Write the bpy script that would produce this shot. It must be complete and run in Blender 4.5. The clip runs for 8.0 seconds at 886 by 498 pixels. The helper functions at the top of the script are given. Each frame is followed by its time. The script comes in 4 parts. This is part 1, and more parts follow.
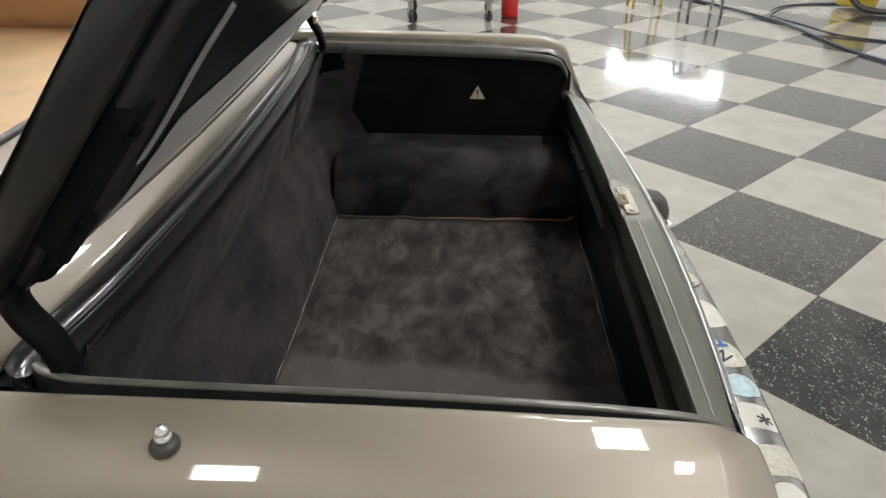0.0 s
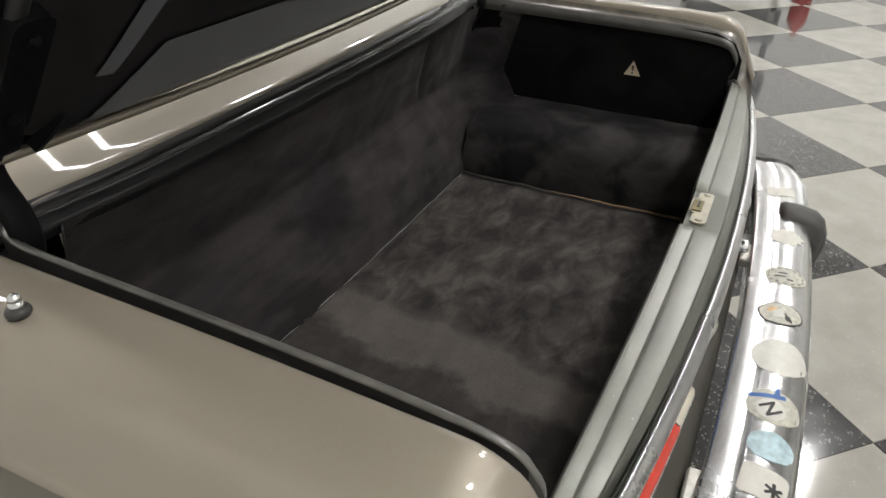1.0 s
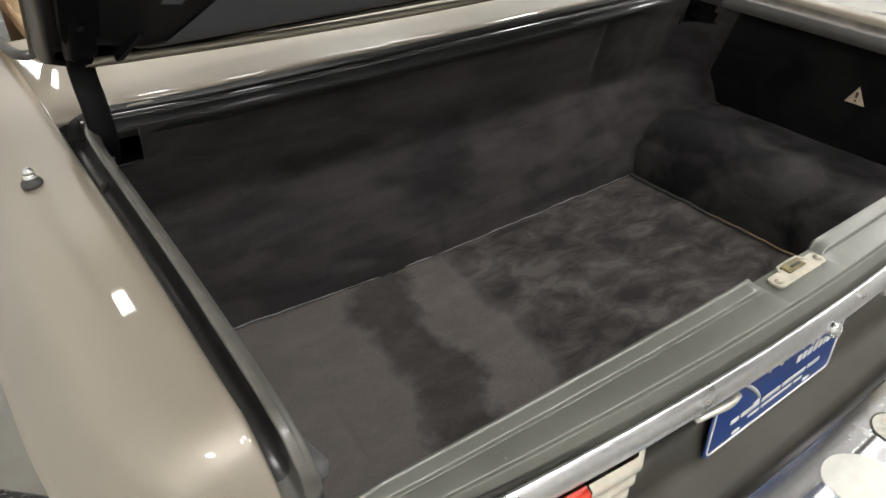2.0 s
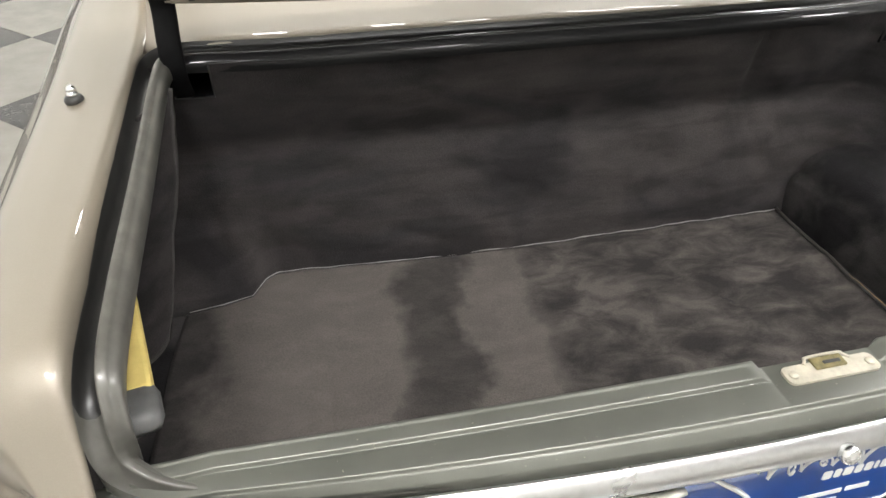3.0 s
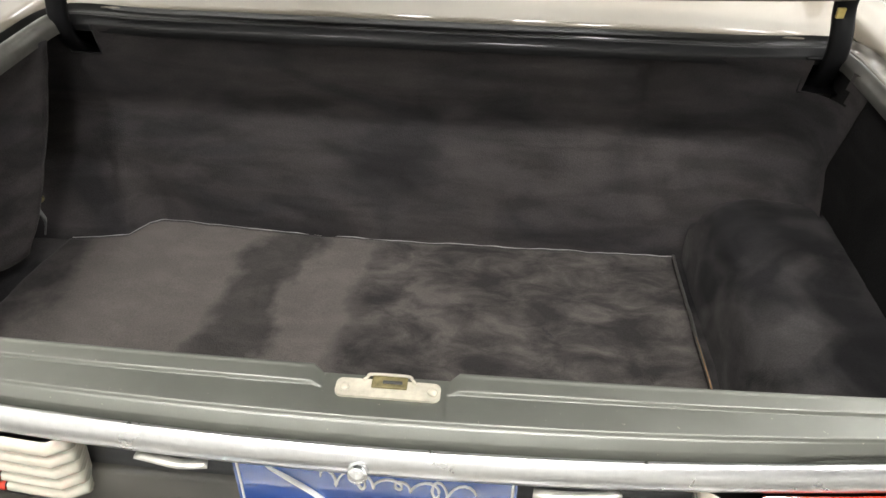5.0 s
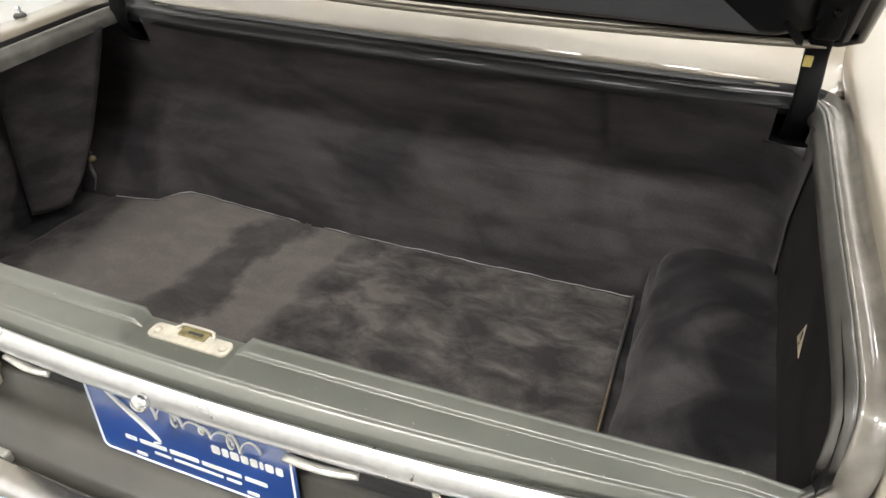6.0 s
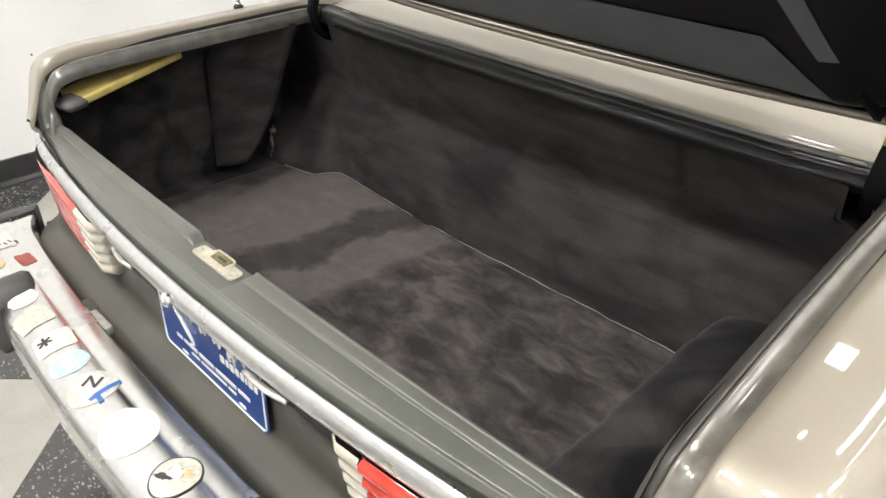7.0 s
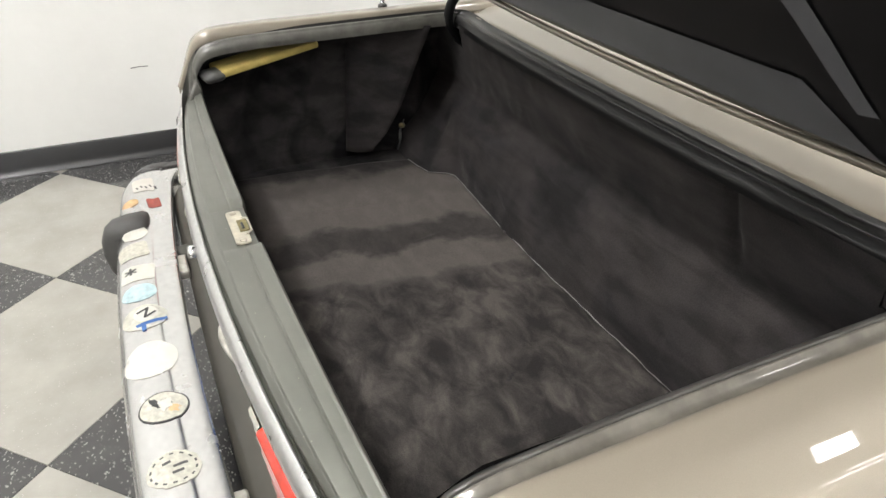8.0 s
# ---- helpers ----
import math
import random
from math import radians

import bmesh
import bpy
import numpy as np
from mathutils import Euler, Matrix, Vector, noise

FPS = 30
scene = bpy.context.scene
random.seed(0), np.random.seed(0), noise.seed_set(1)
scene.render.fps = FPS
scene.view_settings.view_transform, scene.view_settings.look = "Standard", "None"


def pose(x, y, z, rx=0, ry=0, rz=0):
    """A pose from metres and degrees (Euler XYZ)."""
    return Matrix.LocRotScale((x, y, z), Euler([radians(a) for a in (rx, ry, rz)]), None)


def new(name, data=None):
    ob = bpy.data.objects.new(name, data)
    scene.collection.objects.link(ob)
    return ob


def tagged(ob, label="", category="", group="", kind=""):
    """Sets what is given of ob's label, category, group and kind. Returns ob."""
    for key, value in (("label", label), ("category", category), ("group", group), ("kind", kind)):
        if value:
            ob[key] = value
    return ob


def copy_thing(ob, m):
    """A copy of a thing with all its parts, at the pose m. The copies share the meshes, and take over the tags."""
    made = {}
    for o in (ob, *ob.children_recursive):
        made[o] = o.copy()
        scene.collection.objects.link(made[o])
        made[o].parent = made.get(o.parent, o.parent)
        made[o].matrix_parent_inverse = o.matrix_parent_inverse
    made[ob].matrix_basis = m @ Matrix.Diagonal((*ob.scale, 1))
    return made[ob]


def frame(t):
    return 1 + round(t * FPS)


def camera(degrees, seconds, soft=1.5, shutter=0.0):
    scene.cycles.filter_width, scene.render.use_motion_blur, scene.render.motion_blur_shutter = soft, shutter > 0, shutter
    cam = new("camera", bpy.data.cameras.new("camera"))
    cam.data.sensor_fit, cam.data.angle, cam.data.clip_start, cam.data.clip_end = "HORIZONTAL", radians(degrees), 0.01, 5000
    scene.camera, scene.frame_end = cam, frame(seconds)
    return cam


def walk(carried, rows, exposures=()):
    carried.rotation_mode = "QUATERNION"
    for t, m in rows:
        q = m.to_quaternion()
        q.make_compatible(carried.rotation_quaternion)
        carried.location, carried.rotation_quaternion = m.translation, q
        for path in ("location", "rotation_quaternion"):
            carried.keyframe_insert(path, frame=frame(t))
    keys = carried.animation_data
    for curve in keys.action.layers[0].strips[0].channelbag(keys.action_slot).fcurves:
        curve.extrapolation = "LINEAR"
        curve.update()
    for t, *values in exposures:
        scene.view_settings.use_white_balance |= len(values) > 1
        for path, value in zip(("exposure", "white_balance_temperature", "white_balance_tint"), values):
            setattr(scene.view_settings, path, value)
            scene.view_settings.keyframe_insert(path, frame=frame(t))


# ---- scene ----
cam = camera(64.09, 8.0)
ROWS = [  # seconds, eye x y z, yaw, pitch, roll
    (0, -1.1512, 0.2772, 1.2681, -88.156, -29.142, 0.464),
    (0.5, -1.1154, 0.1069, 1.2662, -76.617, -30.278, 0.669),
    (1, -1.0498, -0.0704, 1.2657, -64.293, -32.269, 0.683),
    (1.5, -0.9515, -0.2249, 1.2691, -50.255, -32.690, 0.713),
    (2, -0.7999, -0.3295, 1.2590, -36.884, -34.318, 0.784),
    (2.2, -0.7395, -0.3539, 1.2543, -32.555, -35.118, 0.778),
    (3.3, -0.4280, -0.4144, 1.2564, -9.154, -37.190, 0.961),
    (3.5, -0.3817, -0.4207, 1.2598, -6.861, -37.351, 1.089),
    (4, -0.2254, -0.4473, 1.2676, -2.406, -37.268, 1.257),
    (4.5, -0.0715, -0.4771, 1.2773, 1.348, -37.331, 1.360),
    (5, 0.0892, -0.4875, 1.2766, 3.938, -37.339, 1.176),
    (5.2, 0.1582, -0.4892, 1.2795, 5.088, -36.860, 1.069),
    (6.3, 0.5950, -0.4563, 1.2792, 28.426, -34.354, 0.503),
    (6.5, 0.6531, -0.4484, 1.2907, 32.680, -33.770, 1.095),
    (7, 0.8116, -0.3842, 1.2828, 44.394, -32.222, 0.867),
    (7.5, 0.9155, -0.2646, 1.2863, 55.155, -32.044, 0.850),
    (8, 1.0010, -0.1203, 1.2792, 65.407, -31.476, 0.711),
]
walk(cam, [(t, pose(x, y, z, 90 + pitch, 0, yaw) @ pose(0, 0, 0, 0, 0, roll)) for t, x, y, z, yaw, pitch, roll in ROWS],
     exposures=[(0.0, -1.28), (0.5, -1.34), (1.4, -1.36), (2.1, -0.87), (3.3, -0.34), (4.3, -0.12), (4.95, -0.32), (5.3, -0.36), (6.5, -0.30), (7.0, -0.50), (8.0, -0.70)])

# ---- light ----
world = bpy.data.worlds.new("world")
scene.world = world
world.use_nodes = True
world.node_tree.nodes["Background"].inputs[0].default_value = (0.9, 0.95, 1.0, 1)
world.node_tree.nodes["Background"].inputs[1].default_value = 0.15
LAMP = 205.0          # ceiling panels
CEIL = 5.0

# ---- materials ----


class Mat:
    """A node material with short calls."""

    def __init__(self, name, base=(0.5, 0.5, 0.5), rough=0.5, metal=0.0, **more):
        self.m = bpy.data.materials.new(name)
        self.m.use_nodes = True
        self.t = self.m.node_tree
        self.p = self.t.nodes["Principled BSDF"]
        self.p.inputs["Base Color"].default_value = (*base, 1)
        self.p.inputs["Roughness"].default_value = rough
        self.p.inputs["Metallic"].default_value = metal
        for k, v in more.items():
            self.p.inputs[k.replace("_", " ")].default_value = v
        self.pos = None

    def node(self, kind, **values):
        n = self.t.nodes.new(kind)
        for k, v in values.items():
            n.inputs[k.replace("_", " ")].default_value = v
        return n

    def link(self, a, b):
        self.t.links.new(a, b)

    def place(self):
        if self.pos is None:
            self.pos = self.t.nodes.new("ShaderNodeNewGeometry").outputs["Position"]
        return self.pos

    def noise(self, scale, detail=4, rough=0.55, stretch=None, warp=0.0):
        n = self.node("ShaderNodeTexNoise", Scale=scale, Detail=detail, Roughness=rough, Distortion=warp)
        src = self.place()
        if stretch:
            mp = self.node("ShaderNodeMapping")
            mp.inputs["Scale"].default_value = stretch[:3]
            if len(stretch) > 3:
                mp.inputs["Rotation"].default_value = (0, 0, stretch[3])
            self.link(src, mp.inputs[0])
            src = mp.outputs[0]
        self.link(src, n.inputs["Vector"])
        return n.outputs["Fac"]

    def ramp(self, fac, *stops):
        r = self.t.nodes.new("ShaderNodeValToRGB")
        e = r.color_ramp.elements
        while len(e) < len(stops):
            e.new(0.5)
        for i, (at, c) in enumerate(stops):
            e[i].position = at
            e[i].color = (*c, 1) if len(c) == 3 else c
        self.link(fac, r.inputs[0])
        return r.outputs[0]

    def mix(self, fac, a, b, how="MIX"):
        n = self.t.nodes.new("ShaderNodeMix")
        n.data_type, n.blend_type = "RGBA", how
        for sock, v in ((n.inputs[0], fac), (n.inputs[6], a), (n.inputs[7], b)):
            if isinstance(v, (int, float)):
                sock.default_value = v
            elif isinstance(v, tuple):
                sock.default_value = (*v, 1)
            else:
                self.link(v, sock)
        return n.outputs[2]

    def color(self, sock):
        self.link(sock, self.p.inputs["Base Color"])
        return self

    def roughness(self, sock):
        self.link(sock, self.p.inputs["Roughness"])
        return self

    def bump(self, height, strength=0.3, dist=0.002):
        b = self.node("ShaderNodeBump", Strength=strength, Distance=dist)
        self.link(height, b.inputs["Height"])
        self.link(b.outputs[0], self.p.inputs["Normal"])
        return self


def grey(v):
    return (v, v, v)


def make_paint():
    k = Mat("champagne_paint", (0.34, 0.31, 0.255), 0.42, 0.28, Coat_Weight=1.0, Coat_Roughness=0.03)
    k.color(k.ramp(k.noise(1400, 2), (0.3, (0.270, 0.236, 0.187)), (0.7, (0.302, 0.265, 0.211))))
    k.bump(k.noise(6, 2), 0.04, 0.003)
    return k.m


def make_carpet(name, low, high, scale=5.0, nap=(1.0, 1.0, 1.0), bands=False, streak=False, sheen=0.12):
    """Velour: pile brushed this way and that, with a soft sheen along the surface."""
    k = Mat(name, high, 0.95, Sheen_Weight=sheen, Sheen_Roughness=0.35, Specular_IOR_Level=0.06)
    k.p.inputs["Sheen Tint"].default_value = (0.80, 0.76, 0.74, 1)
    blotch = k.noise(scale, 3, 0.5, nap, 0.9)
    fibre = k.noise(420, 2)
    patch = k.ramp(blotch, (0.40, low), (0.52, tuple((a + b) / 2 for a, b in zip(low, high))), (0.62, high))
    if streak:
        fine = k.noise(14, 3, 0.5, (0.45, 1.0, 1.9), 0.4)
        patch = k.mix(0.55, patch, k.ramp(fine, (0.38, grey(0.50)), (0.50, grey(0.85)), (0.62, grey(1.15))), "MULTIPLY")
    if bands:
        # brushed stripes across the mat: light and dark where the pile lies over
        sep = k.t.nodes.new("ShaderNodeSeparateXYZ")
        k.link(k.place(), sep.inputs[0])
        lean = k.t.nodes.new("ShaderNodeMath")
        lean.operation = "MULTIPLY_ADD"
        k.link(sep.outputs[1], lean.inputs[0])
        lean.inputs[1].default_value = -0.12
        k.link(sep.outputs[0], lean.inputs[2])
        wob = k.t.nodes.new("ShaderNodeMath")
        wob.operation = "MULTIPLY_ADD"
        k.link(k.noise(7.0, 4, 0.6), wob.inputs[0])
        wob.inputs[1].default_value = 0.17
        k.link(lean.outputs[0], wob.inputs[2])
        unit = k.t.nodes.new("ShaderNodeMath")
        unit.operation = "MULTIPLY_ADD"
        k.link(wob.outputs[0], unit.inputs[0])
        unit.inputs[1].default_value, unit.inputs[2].default_value = 1 / 1.4, (0.8 - 0.085 + 0.05) / 1.4
        tone = k.ramp(unit.outputs[0], *[((x + 0.8) / 1.4, grey(v)) for x, v in ((-0.675, 0.15), (-0.63, 0.92), (-0.37, 0.98), (-0.335, 0.27), (-0.262, 0.21), (-0.24, 0.86), (-0.15, 0.92), (-0.115, 0.5))])
        swirl = k.noise(14.0, 4, 0.58, (0.8, 1.4, 1.0, 0.6), 0.45)
        mottle = k.ramp(swirl, (0.35, grey(0.12)), (0.45, grey(0.26)), (0.53, grey(0.42)), (0.64, grey(0.72)))
        mask = k.ramp(unit.outputs[0], ((-0.15 + 0.8) / 1.4, grey(0.28)), ((-0.10 + 0.8) / 1.4, grey(0.92)))
        patch = k.mix(k.mix(mask, tone, mottle), low, high)
    k.color(k.mix(0.35, patch, k.ramp(fibre, (0.3, grey(0.25)), (0.75, grey(1.0))), "MULTIPLY"))
    k.bump(fibre, 0.5, 0.0015)
    return k.m


def make_tile(name, base, other, fleck, amount, gloss):
    k = Mat(name, base, gloss, Specular_IOR_Level=0.5, Coat_Weight=0.35, Coat_Roughness=0.06)
    cloud = k.ramp(k.noise(7, 5, 0.6), (0.35, base), (0.68, other))
    v = k.node("ShaderNodeTexVoronoi", Scale=75.0, Randomness=1.0)
    mp = k.node("ShaderNodeMapping")
    mp.inputs["Rotation"].default_value = (0, 0, 0.6)
    mp.inputs["Scale"].default_value = (1.0, 1.7, 1.0)
    bend = k.node("ShaderNodeTexNoise", Scale=40.0)
    k.link(k.place(), bend.inputs["Vector"])
    shift = k.t.nodes.new("ShaderNodeVectorMath")
    shift.operation = "MULTIPLY_ADD"
    k.link(bend.outputs["Color"], shift.inputs[0])
    shift.inputs[1].default_value = (0.025, 0.025, 0.0)
    k.link(k.place(), shift.inputs[2])
    k.link(shift.outputs[0], mp.inputs[0])
    k.link(mp.outputs[0], v.inputs["Vector"])
    spots = k.ramp(v.outputs["Distance"], (amount * 0.6, grey(1)), (amount, grey(0)))
    pick = k.ramp(k.noise(30, 3), (0.43, grey(0.08)), (0.55, grey(1)))
    k.color(k.mix(k.mix(1.0, spots, pick, "MULTIPLY"), cloud, fleck))
    k.roughness(k.ramp(k.noise(18, 5), (0.3, grey(gloss * 0.7)), (0.75, grey(gloss * 1.6))))
    k.bump(k.noise(11, 3), 0.06, 0.004)
    return k.m


def make_plain(name, base, rough, metal=0.0, var=0.12, scale=14, bump=0.0, fine=300, **more):
    k = Mat(name, base, rough, metal, **more)
    lo, hi = tuple(c * (1 - var) for c in base), tuple(min(1, c * (1 + var)) for c in base)
    k.color(k.ramp(k.noise(scale, 5), (0.3, lo), (0.7, hi)))
    k.roughness(k.ramp(k.noise(scale * 0.7, 2), (0.3, grey(rough * 0.92)), (0.75, grey(min(1, rough * 1.1)))))
    if bump:
        k.bump(k.noise(fine, 3), bump, 0.001)
    return k.m


def make_sill():
    k = Mat("grey_sill_paint", (0.16, 0.16, 0.14), 0.42, 0.55, Coat_Weight=0.5, Coat_Roughness=0.26)
    worn = k.ramp(k.noise(9, 5), (0.3, (0.128, 0.132, 0.113)), (0.7, (0.158, 0.162, 0.139)))
    chips = k.ramp(k.noise(170, 3, 0.7), (0.70, grey(0)), (0.74, grey(1)))
    k.color(k.mix(chips, worn, (0.36, 0.34, 0.28)))
    k.roughness(k.ramp(k.noise(14, 5, 0.7, (0.3, 2.0, 1.0)), (0.3, grey(0.32)), (0.75, grey(0.52))))
    k.bump(k.noise(90, 3), 0.05, 0.001)
    return k.m


def make_wall():
    k = Mat("white_wall_paint", (0.80, 0.80, 0.77), 0.6)
    k.color(k.ramp(k.noise(1.4, 6, 0.7), (0.3, (0.76, 0.76, 0.73)), (0.7, (0.83, 0.83, 0.80))))
    k.bump(k.noise(160, 3), 0.12, 0.001)
    return k.m


def make_chrome(name="chrome", rough=0.22, tone=0.82):
    k = Mat(name, grey(tone), rough, 1.0)
    k.roughness(k.ramp(k.noise(9, 5, 0.7), (0.35, grey(rough)), (0.8, grey(rough + 0.10))))
    k.color(k.ramp(k.noise(90, 4), (0.3, grey(tone * 0.9)), (0.6, grey(tone))))
    return k.m


def make_lens(name, base):
    k = Mat(name, base, 0.12, Coat_Weight=1.0, Coat_Roughness=0.04, Subsurface_Weight=0.25)
    k.p.inputs["Subsurface Radius"].default_value = (0.02, 0.01, 0.01)
    k.color(k.ramp(k.noise(45, 4), (0.3, tuple(c * 0.8 for c in base)), (0.7, base)))
    return k.m


def make_glow(name, strength, colour=(1.0, 0.97, 0.92)):
    k = Mat(name, grey(0.9), 0.4)
    k.p.inputs["Emission Color"].default_value = (*colour, 1)
    k.p.inputs["Emission Strength"].default_value = strength
    return k.m


PAINT = make_paint()
MATCARPET = make_carpet("brushed_velour", (0.0132, 0.0125, 0.0140), (0.132, 0.1180, 0.1075), bands=True, sheen=0.06)
CARPET = make_carpet("velour_carpet", (0.0185, 0.0177, 0.0188), (0.056, 0.0520, 0.0512), 7.0, (1.0, 1.0, 0.8), streak=True)
WALLCARPET = make_carpet("wall_carpet", (0.0330, 0.0308, 0.0320), (0.0596, 0.0532, 0.0524), 5.0, (0.75, 1.0, 1.4), streak=True)
FELT = make_carpet("black_felt", (0.0055, 0.0053, 0.0055), (0.012, 0.0115, 0.0116), 7.0, sheen=0.04)
RUBBER = make_plain("black_rubber", (0.034, 0.033, 0.032), 0.38, 0, 0.25, 30, 0.15, 200, Coat_Weight=0.25, Coat_Roughness=0.25)
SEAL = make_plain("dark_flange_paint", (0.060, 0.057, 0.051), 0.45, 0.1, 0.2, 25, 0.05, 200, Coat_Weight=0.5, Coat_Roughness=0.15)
# side gutter channel: the shade down in it is painted as near black
CHANNELSHADE = make_plain("shaded_channel", (0.024, 0.0235, 0.022), 0.38, 0, 0.25, 30, 0.1, 90, Coat_Weight=0.35, Coat_Roughness=0.25)
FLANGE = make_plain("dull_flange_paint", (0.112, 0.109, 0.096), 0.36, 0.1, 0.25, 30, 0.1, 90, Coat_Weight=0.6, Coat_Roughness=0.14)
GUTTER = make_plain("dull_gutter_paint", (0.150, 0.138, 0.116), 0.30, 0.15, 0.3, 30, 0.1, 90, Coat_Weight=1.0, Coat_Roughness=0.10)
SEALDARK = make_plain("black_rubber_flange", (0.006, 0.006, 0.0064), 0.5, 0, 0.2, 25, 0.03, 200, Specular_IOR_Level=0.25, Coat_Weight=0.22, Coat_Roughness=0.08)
# gutter paint again, near black: the shade along the deck is in the colour
GUTTERSHADE = make_plain("shaded_gutter_paint", (0.006, 0.006, 0.0055), 0.35, 0.0, 0.3, 30, 0.1, 90, Coat_Weight=0.6, Coat_Roughness=0.06)
HINGEBLACK = make_plain("hinge_black", (0.0045, 0.0045, 0.005), 0.65, 0, 0.2, 20, Specular_IOR_Level=0.12)
OVERRIDER = make_plain("worn_grey_rubber", (0.062, 0.061, 0.058), 0.55, 0, 0.2, 20, 0.15, 200)
VINYL = make_plain("black_vinyl", (0.016, 0.016, 0.017), 0.45, 0, 0.2, 20, 0.25, 500)
LIDPAD = make_plain("dark_grey_lining", (0.108, 0.111, 0.121), 0.40, 0, 0.10, 12, 0.1, 500, Coat_Weight=0.5, Coat_Roughness=0.2, Sheen_Weight=0.6, Sheen_Roughness=0.3)
LIDBLACK = make_plain("satin_black_paint", (0.007, 0.007, 0.0078), 0.32, 0, 0.15, 5, Coat_Weight=0.3, Coat_Roughness=0.12)
SILLGREY = make_sill()
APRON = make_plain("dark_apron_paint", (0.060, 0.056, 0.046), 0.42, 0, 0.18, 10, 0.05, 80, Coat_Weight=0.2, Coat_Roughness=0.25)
CHROME = make_chrome()
TRIMCHROME = make_chrome("trim_chrome", 0.26, 0.72)
STEEL = make_plain("galvanised_steel", (0.55, 0.54, 0.49), 0.35, 0.7, 0.2, 60, 0.2, 150)
ZINC = make_plain("cream_zinc", (0.47, 0.44, 0.355), 0.38, 0.15, 0.22, 60, 0.2, 150)
RED = make_lens("red_lens", (0.58, 0.036, 0.016))
CLEAR = make_lens("clear_ribbed_lens", (0.62, 0.58, 0.48))
YELLOW = make_plain("yellow_foam", (0.52, 0.41, 0.13), 0.8, 0, 0.15, 40, 0.4, 260)
TAPE = make_plain("grey_tape", (0.085, 0.085, 0.083), 0.5, 0.1, 0.2, 50, 0.3, 200)
CARD = make_plain("tan_hardboard", (0.25, 0.155, 0.08), 0.8, 0, 0.25, 60, 0.3, 200)
PIPING = make_plain("pale_piping", (0.26, 0.25, 0.238), 0.6, 0, 0.3, 60)
PLATEBLUE = make_plain("plate_blue", (0.012, 0.055, 0.24), 0.3, 0, 0.08, 20, Coat_Weight=0.4)
WHITE = make_plain("white_print", (0.80, 0.80, 0.78), 0.45, 0, 0.04, 30)
WHITESTK = make_plain("white_sticker", (0.62, 0.61, 0.55), 0.4, 0, 0.06, 60, Coat_Weight=0.3)
CREAMSTK = make_plain("cream_sticker", (0.50, 0.49, 0.42), 0.45, 0, 0.22, 110)
REDSTK = make_plain("red_sticker", (0.30, 0.06, 0.045), 0.45, 0, 0.2, 60)
ORANGESTK = make_plain("orange_sticker", (0.62, 0.42, 0.22), 0.45, 0, 0.2, 60)
CYANSTK = make_plain("faded_cyan_sticker", (0.42, 0.56, 0.60), 0.45, 0, 0.25, 80)
BLUESTK = make_plain("blue_print", (0.05, 0.14, 0.38), 0.4, 0, 0.1, 60)
BRASS = make_plain("dull_brass", (0.20, 0.17, 0.08), 0.5, 0.4, 0.4, 90, 0.2, 200)
BLACKINK = make_plain("black_ink", (0.03, 0.03, 0.03), 0.5, 0, 0.2, 60)
TRIANGLE = make_plain("pale_amber_reflector", (0.55, 0.46, 0.33), 0.4, 0, 0.15, 90)
TILEDARK = make_tile("charcoal_floor_tile", (0.038, 0.038, 0.039), (0.062, 0.061, 0.060), (0.27, 0.265, 0.25), 0.34, 0.10)
TILELIGHT = make_tile("beige_floor_tile", (0.315, 0.302, 0.270), (0.375, 0.360, 0.322), (0.43, 0.41, 0.37), 0.20, 0.10)
WALLPAINT = make_wall()
GROUT = make_plain("dark_underlay", (0.05, 0.047, 0.042), 0.8)
BASE = make_plain("black_cove_base", (0.018, 0.018, 0.019), 0.35, 0, 0.15, 8)
TAN = make_plain("tan_leather", (0.70, 0.46, 0.27), 0.50, 0, 0.14, 8, 0.3, 250)


def make_pane():
    k = Mat("window_glass", grey(0.9), 0.02)
    out = k.t.nodes["Material Output"]
    a, g = k.t.nodes.new("ShaderNodeBsdfTransparent"), k.t.nodes.new("ShaderNodeBsdfGlossy")
    g.inputs["Roughness"].default_value = 0.02
    a.inputs[0].default_value = (0.9, 0.93, 0.91, 1)
    m = k.t.nodes.new("ShaderNodeMixShader")
    m.inputs[0].default_value = 0.004
    k.link(a.outputs[0], m.inputs[1])
    k.link(g.outputs[0], m.inputs[2])
    k.link(m.outputs[0], out.inputs[0])
    return k.m


PANE = make_pane()
CEILING = make_plain("grey_ceiling", (0.30, 0.30, 0.295), 0.85, 0, 0.08, 2)
GLOW = make_glow("led_diffuser", LAMP, (1.0, 0.98, 0.965))
GLOWSMALL = make_glow("small_panel_diffuser", 0.40 * LAMP, (1.0, 0.97, 0.945))
GLOWSTRIP = make_glow("fill_strip_diffuser", 0.11 * LAMP, (1.0, 0.98, 0.965))
GLOWTUBE = make_glow("tube_diffuser", 0.28 * LAMP, (1.0, 0.98, 0.965))
DAYLIGHT = make_glow("bright_window", 20.0, (0.92, 0.96, 1.0))
CARTGREY = make_plain("grey_cart_plastic", (0.30, 0.32, 0.33), 0.45)
REDPLASTIC = make_plain("red_plastic", (0.55, 0.03, 0.02), 0.35)
YELLOWPLASTIC = make_plain("yellow_plastic", (0.62, 0.50, 0.08), 0.4)
CABLE = make_plain("blue_grey_cable", (0.05, 0.055, 0.085), 0.45)

# ---- helpers of this scene ----


def part(name, bm, material, parent, label="", smooth=True):
    me = bpy.data.meshes.new(name)
    bm.to_mesh(me)
    bm.free()
    return dress(name, me, material, parent, label, smooth)


